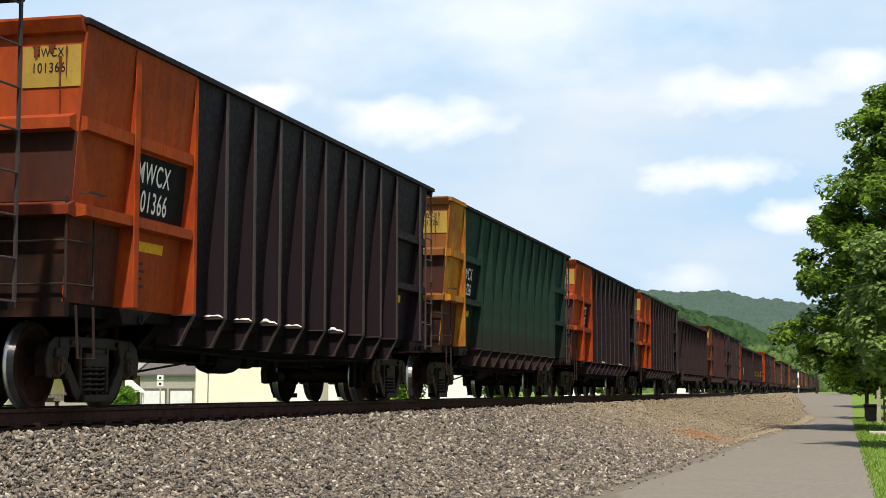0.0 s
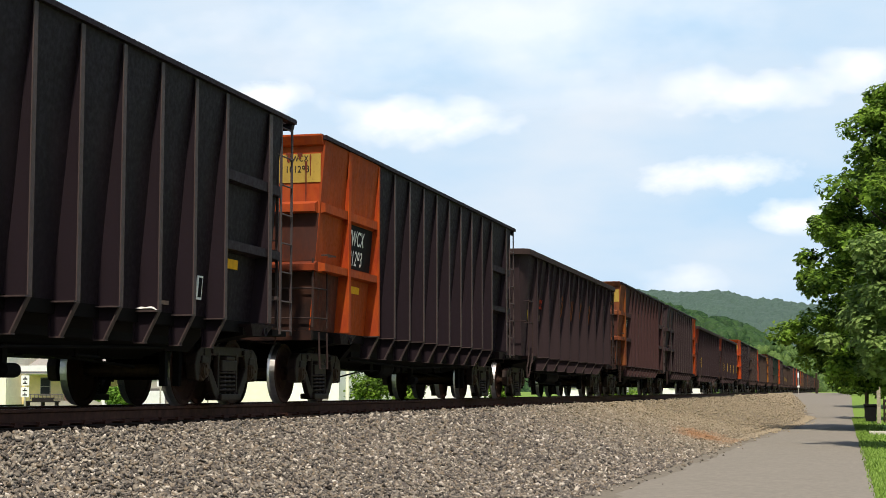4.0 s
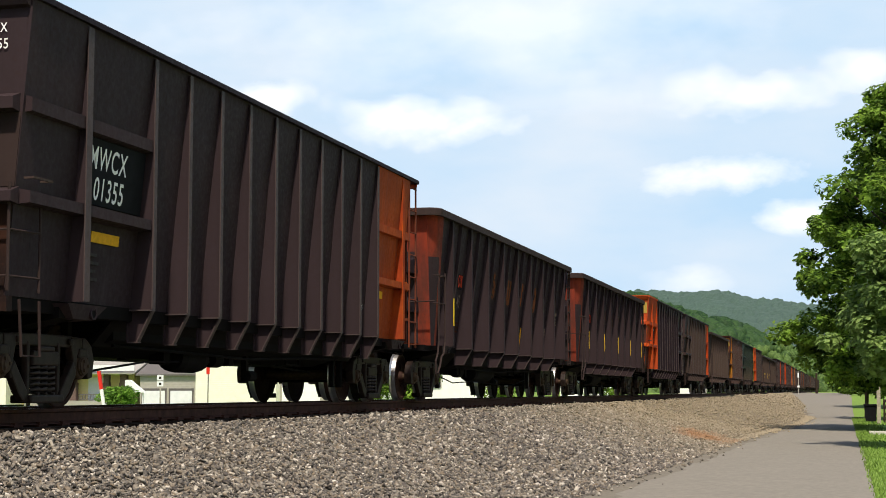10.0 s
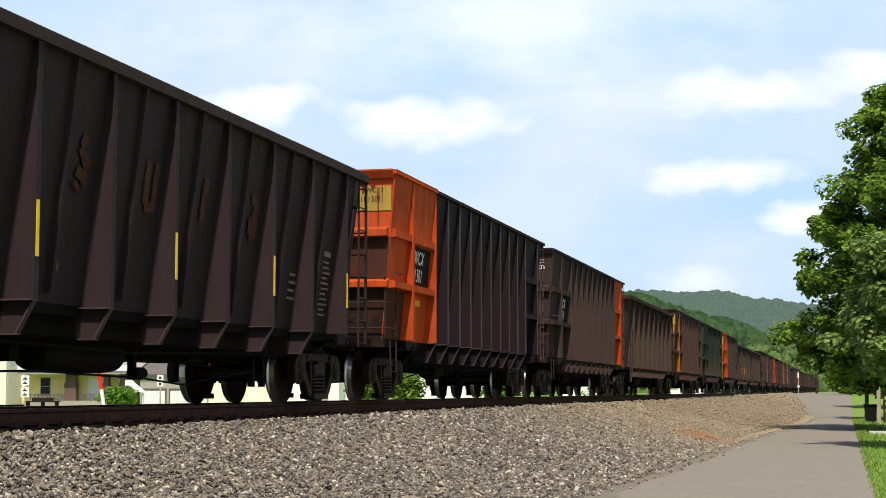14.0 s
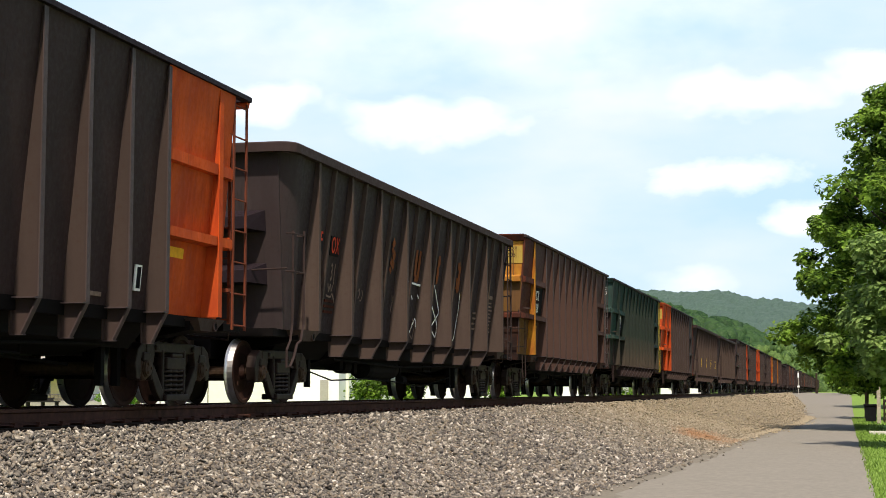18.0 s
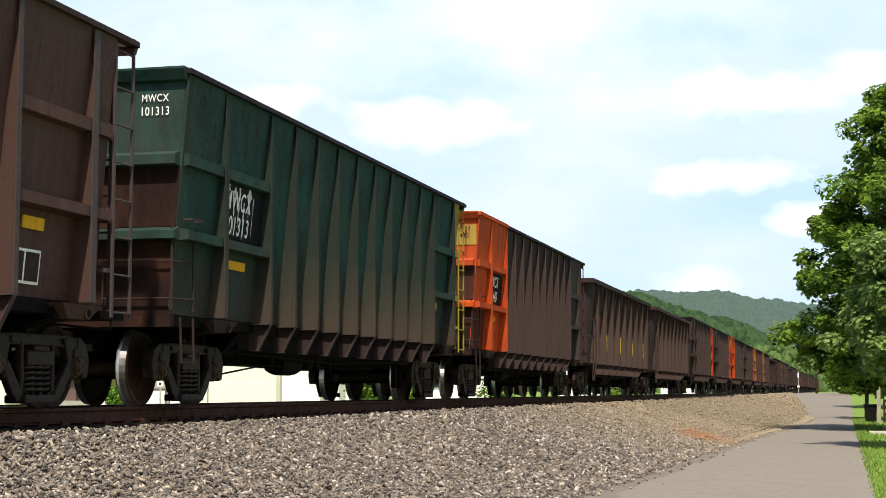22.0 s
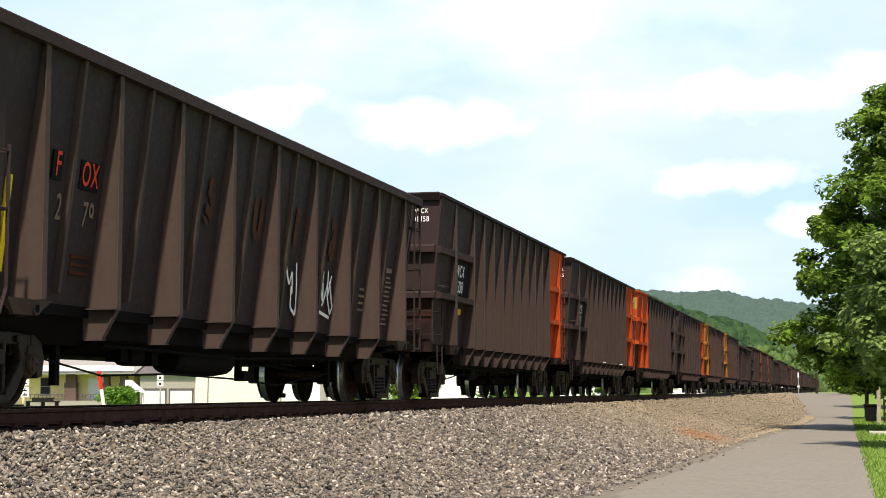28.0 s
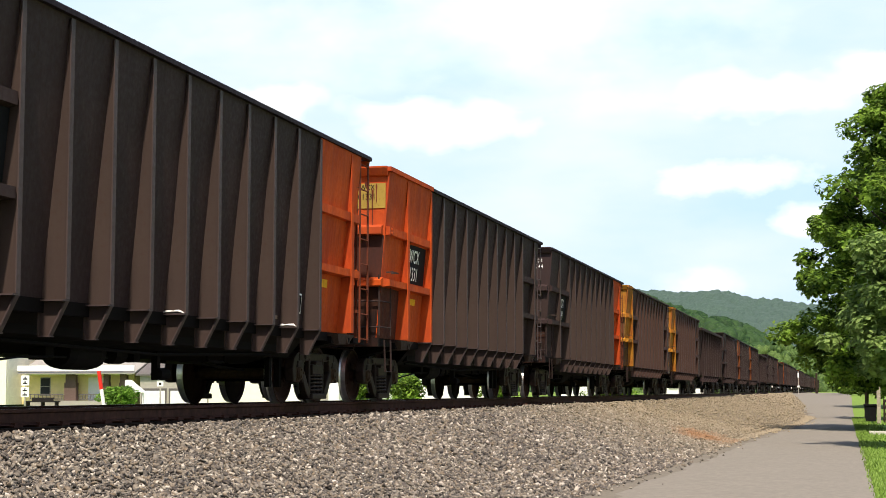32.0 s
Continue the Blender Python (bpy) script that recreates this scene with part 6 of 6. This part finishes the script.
awning = thing("awning", "small white awning beside the garage", "awning")
part("canvas", Solid().prism([(-57.7, 1.45), (-56.0, 1.45), (-56.1, 1.62), (-57.3, 2.5), (-57.7, 2.5)], "y", 122.0, 121.6).done("canvas", [DOORWHITE]), awning)
for x in (-57.6, -56.15):
    part("pole", Solid().box((x - 0.04, 121.75, 0.3), (x + 0.04, 121.85, 1.448)).done("pole", [DOORWHITE]), awning)
bench = thing("porch_bench", "dark low bench and planters before the porch", "bench")
part("seat", Solid().box((-68.0, 123.6, 0.62), (-64.9, 124.2, 0.74)).done("seat", [INK]), bench)
part("backrest", Solid().box((-67.6, 124.2, 0.74), (-65.6, 124.3, 1.02)).done("backrest", [INK]), bench)
for x in (-67.8, -66.4, -65.1):
    part("leg", Solid().box((x - 0.06, 123.65, 0.3), (x + 0.06, 124.15, 0.62)).done("leg", [INK]), bench)

pole = thing("utility_pole", "pale wooden utility pole beside shrubs", "pole", (-36.9, 117, 0.3))
part("post", Solid().lathe([(0.0, 0), (0.16, 0), (0.12, 8.5), (0.0, 8.5)], "z", 10).done("post", [CREAM]), pole)
part("cross_arm", Solid().box((-1.1, -0.06, 7.9), (1.1, 0.06, 8.05)).done("cross_arm", [WOOD]), pole)
marker = thing("marker_post", "leaning post with a red top and white foot", "marker post", (-38.6, 79.0, 0.3))
marker.matrix_basis = pose(-38.6, 79.0, 0.2, 0, -10, 0)
part("post", Solid().box((-0.085, -0.05, 0.0), (0.085, 0.05, 1.50)).done("post", [WHITE]), marker)
part("top", Solid().box((-0.09, -0.055, 1.502), (0.09, 0.055, 2.5)).done("top", [REDPAINT]), marker)
sign = thing("street_sign", "two small white signs on a thin post", "sign", (-53.8, 120.0, 0.3))
part("post", Solid().box((-0.05, -0.03, 0), (0.05, 0.03, 2.6)).done("post", [GREYWALL]), sign)
for z in (2.15, 1.65):
    part("plate", Solid().box((-0.28, -0.06, z), (0.28, -0.035, z + 0.42)).done("plate", [DOORWHITE]), sign)
    part("marks", Solid().box((-0.10, -0.066, z + 0.1), (0.10, -0.062, z + 0.30)).done("marks", [INK]), sign)
notice = thing("street_sign", "two square white signs on a thin grey post", "sign", (-63.2, 115.0, 0.3))
part("post", Solid().box((-0.05, -0.03, 0), (0.05, 0.03, 2.7)).done("post", [GREYWALL]), notice)
for z in (1.72, 0.80):
    part("plate", Solid().box((-0.36, -0.06, z), (0.36, -0.035, z + 0.80)).done("plate", [DOORWHITE]), notice)
    for dz in (0.12, 0.46):
        part("marks", Solid().box((-0.20, -0.066, z + dz), (0.20, -0.062, z + dz + 0.10)).box((-0.05, -0.066, z + dz + 0.10), (0.05, -0.062, z + dz + 0.24)).done("marks", [INK]), notice)
flag = thing("red_sign", "small red sign on a thin post", "sign", (-48.4, 117.0, 0.3))
part("post", Solid().box((-0.03, -0.03, 0), (0.03, 0.03, 3.0)).done("post", [INK]), flag)
part("plate", Solid().box((-0.14, -0.05, 2.6), (0.14, -0.033, 4.1)).done("plate", [REDPAINT]), flag)

# ---- verge beside the lane ----
PALEWOOD = plain("weathered_pale_wood", (0.36, 0.32, 0.25), 0.85, 0, 0.2, 9)
CONCRETE = plain("pale_concrete", (0.46, 0.45, 0.37), 0.9, 0, 0.12, 5)
post = thing("gate_post", "weathered pale wooden post on the verge", "post", (1.78, 80.5, 0.0))
part("shaft", Solid().box((-0.09, -0.09, 0), (0.09, 0.09, 1.75)).done("shaft", [PALEWOOD]), post)
part("cap", Solid().lathe([(0.14, 1.752), (0.14, 1.80), (0.0, 1.90)], "z", 4).done("cap", [PALEWOOD]), post)
bin_ = thing("bin", "dark plastic rubbish bin on the verge", "bin", (1.45, 84.0, 0.0))
part("body", Solid().add([(-0.25, -0.25, 0.04), (0.25, -0.25, 0.04), (0.25, 0.25, 0.04), (-0.25, 0.25, 0.04), (-0.32, -0.32, 0.85), (0.32, -0.32, 0.85), (0.32, 0.32, 0.85), (-0.32, 0.32, 0.85)],
                         [(0, 3, 2, 1), (4, 5, 6, 7), (0, 1, 5, 4), (1, 2, 6, 5), (2, 3, 7, 6), (3, 0, 4, 7)]).done("body", [BOARD]), bin_)
part("lid", Solid().box((-0.35, -0.37, 0.854), (0.35, 0.34, 0.92)).done("lid", [BOARD]), bin_)
fence = thing("fence", "low brown wooden fence under the trees", "fence", (2.1, 83.0, 0.02))
for k in range(4):
    part("post", Solid().box((k * 1.2 - 0.05, -0.05, -0.05), (k * 1.2 + 0.05, 0.05, 1.15)).done("post", [WOOD]), fence)
for z in (0.35, 0.70, 1.0):
    part("rail", Solid().box((0.0, -0.075, z), (3.7, -0.052, z + 0.13)).done("rail", [WOOD]), fence)
slab = thing("kerb_slab", "pale concrete drive slab in the grass", "slab", (1.75, 62.0, 0.0))
part("slab", Solid().box((-0.75, -1.2, -0.05), (1.6, 1.2, 0.07)).done("slab", [CONCRETE]), slab)
stem = thing("sapling", "thin bare tree stem on the verge", "tree", (1.35, 92, 0.0))
part("trunk", Solid().tube([(0, 0, -0.05), (0.06, 0, 1.6), (0.02, 0.05, 3.4), (0.2, 0, 4.6)], 0.11, 0, 8).done("trunk", [BARK]), stem)
xing = thing("crossing_post", "white crossing sign on a post beside the track", "sign", (-5.6, 222.0, 1.15))
part("post", Solid().box((-0.05, -0.05, 0), (0.05, 0.05, 3.1)).done("post", [GREYWALL]), xing)
part("plate", Solid().box((-0.10, -0.12, 2.2), (0.10, -0.085, 2.9)).done("plate", [DOORWHITE]), xing)
part("lamp_box", Solid().box((-0.16, -0.15, 0.9), (0.16, -0.085, 1.15)).done("lamp_box", [DOORWHITE]), xing)
pole2 = thing("utility_pole", "brown wooden pole by the crossing", "pole", (-3.6, 250, 1.1))
part("post", Solid().lathe([(0.0, 0), (0.2, 0), (0.15, 3.2), (0.0, 3.2)], "z", 10).done("post", [WOOD]), pole2)

# ---- the train's order ----


def consist():
    black, dark, brown, green = "sooty black", "sooty dark brown", "rusty brown", "dark green"
    cars = []

    def hop(look_, body, **k):
        cars.append((hopper_car("%s ribbed steel hopper wagon%s" % (look_, k.pop("end", "")), body, seed=len(cars), **k), MW_PITCH))

    def gon(look_, body, **k):
        cars.append((gondola_car("%s steel tub gondola wagon%s" % (look_, k.pop("end", "")), body, seed=len(cars), **k), FX_PITCH))

    oe, ot = " with a faded orange end", " with orange tail panels"
    hop(black, BLACK, number="101352")
    hop(black, BLACK, lead=ORANGE, lead_bays=2, number="101366", patch=True, spill=(2, 3, 4, 5, 7), end=oe)
    hop(green, FRESHGREEN, lead=YELLOW, lead_bays=1, wall=OCHRE, patch=True, number="101326", end=" with a yellowed end")
    hop(black, BLACK, lead=ORANGE, lead_bays=2, number="101290", patch=True, spill=(4, 8), end=oe)
    hop(black, BLACK, lead=ORANGE, lead_bays=2, number="101293", patch=True, scrawl=True, end=oe)
    gon(black, BLACK, number="149", lead_strip=True, sheet_strips=(1.75,), faded="clear", scrawl=5)
    hop("sooty red-brown", RUSSET, lead=RUST, lead_bays=1, number="101319", patch=True, end=" with a rusted end")
    hop(black, COAL, tail=ORANGE, number="101355", end=ot)
    gon(black, BLACK, lead=REDEND, number="045", sheet_strips=(1.75,), stripes=(FX_RIBS[0],), tail_strip=True, faded="clear", end=" with a red end")
    gon(black, BLACK, lead=REDEND, number="257", stripes=(FX_RIBS[0], FX_RIBS[2], FX_RIBS[4], FX_RIBS[6], FX_RIBS[8]), faded=True, end=" with yellow reflector strips")
    hop(black, BLACK, lead=BRIGHT, lead_bays=2, number="101301", patch=True, end=" with a bright orange end")
    hop("soot-dark dusty", DUSTY, tail=BRIGHT, number="101336", end=ot)
    gon("dusty brown", DUSTY, number="131", faded="clear", scrawl=3, end=" with sprayed scrawls")
    hop(brown, BROWN, lead=YELLOW, lead_bays=1, first=SOOTED, number="101308", patch=True, end=" with a yellow end")
    hop(green, GREEN, number="101313", washed=True, ladder=LIME, end=" with a yellow ladder")
    hop("soot-dark dusty", DUSTY, lead=BRIGHT, lead_bays=2, tail=GREY, ladder=SOOTED, number="101440", patch=True, end=" with a bright orange end")
    gon("dusty brown", DUSTY, number="263", lead_strip=True, stripes=FX_RIBS[1::2], faded=True, end=" with yellow reflector strips")
    gon("dusty brown", DUSTY, number="279", lead_strip=True, sheet_strips=(4.36,), faded=True, scrawl=8, end=" with sprayed scrawls")
    hop("soot-dark dusty", DUSTY, tail=BRIGHT, number="101358", end=ot)
    hop("soot-dark dusty", DUSTY, tail=BRIGHT, number="101365", spill=(5, 9), end=ot)
    hop("soot-dark dusty", DUSTY, lead=BRIGHT, lead_bays=2, number="101331", patch=True, end=" with a bright orange end")
    hop("soot-dark dusty", DUSTY, tail=BRIGHT, number="101344", end=ot)
    hop(brown, BROWN, lead=YELLOW, lead_bays=1, end=" with a yellow end")
    hop(brown, BROWN, lead=YELLOW, lead_bays=1, end=" with a yellow end")
    gon(dark, DARK)
    hop(dark, DARK)
    hop(dark, DARK, lead=RUST, lead_bays=1, end=oe)
    hop(dark, DARK, lead=RUST, lead_bays=1, end=oe)
    rng = random.Random(4)
    for k in range(32):
        r = rng.random()
        if r < 0.36:
            gon(dark, DARK, lead=rng.choice((None, None, RUST)), distant=True)
        elif r < 0.46:
            hop(dark, DARK, lead=RUST, lead_bays=1, distant=True, end=oe)
        elif r < 0.52:
            hop(dark, DARK, tail=RUST, distant=True, end=ot)
        elif r < 0.9:
            hop(dark, DARK, distant=True)
        else:
            hop(brown, BROWN, distant=True)
    return cars


TRAIN = consist()
# centre of each car along the line at the start; the second car stands here
START, at_y = [], 23.26
START.append(at_y - 0.5 * (TRAIN[0][1] + TRAIN[1][1]))
for (_, a), (_, b_) in zip(TRAIN, TRAIN[1:]):
    START.append(START[-1] + 0.5 * (a + b_))
# slack in the couplings
SLACK = {1: -0.12, 2: -0.15, 3: -0.28, 4: -0.3, 5: -0.2, 6: -0.18, 7: -0.17, 8: -0.2, 9: 0.05, 10: 0.06, 11: 0.12, 12: 0.25, 13: 0.23, 14: 0.28, 15: 0.26, 16: 0.44, 17: 0.42, 18: 0.28, 19: 0.1, 20: -0.15}
START = [y + SLACK.get(k, 0.0) for k, y in enumerate(START)]


def run(t):
    """How far the train has come by t; it slows gently."""
    return 1.027 * (10.1487 * t - 0.005694 * t ** 2 - 0.00133077 * t ** 3 + 5.2726e-05 * t ** 4 - 7.303e-07 * t ** 5)


def motions():
    times = [2.0 * k for k in range(17)]
    for (car, _), y in zip(TRAIN, START):
        walk(car, [(t, pose(TRACK_X, y - run(t), RAIL_Z)) for t in times])
    # wheels of the cars that pass near roll on their treads
    near = {car for car, _ in TRAIN[:24]}
    beats = [k / 15 for k in range(481)]
    for car, wheels in WHEELSETS:
        if car in near:
            y, z = wheels.location.y, wheels.location.z
            walk(wheels, [(t, pose(0, y, z, math.degrees(run(t) / 0.483), 0, 0)) for t in beats])
    for ob, (x, y, z) in CLOUDS:
        walk(ob, [(0, pose(x, y, z)), (32, pose(x + 40, y, z - 8))])


motions()
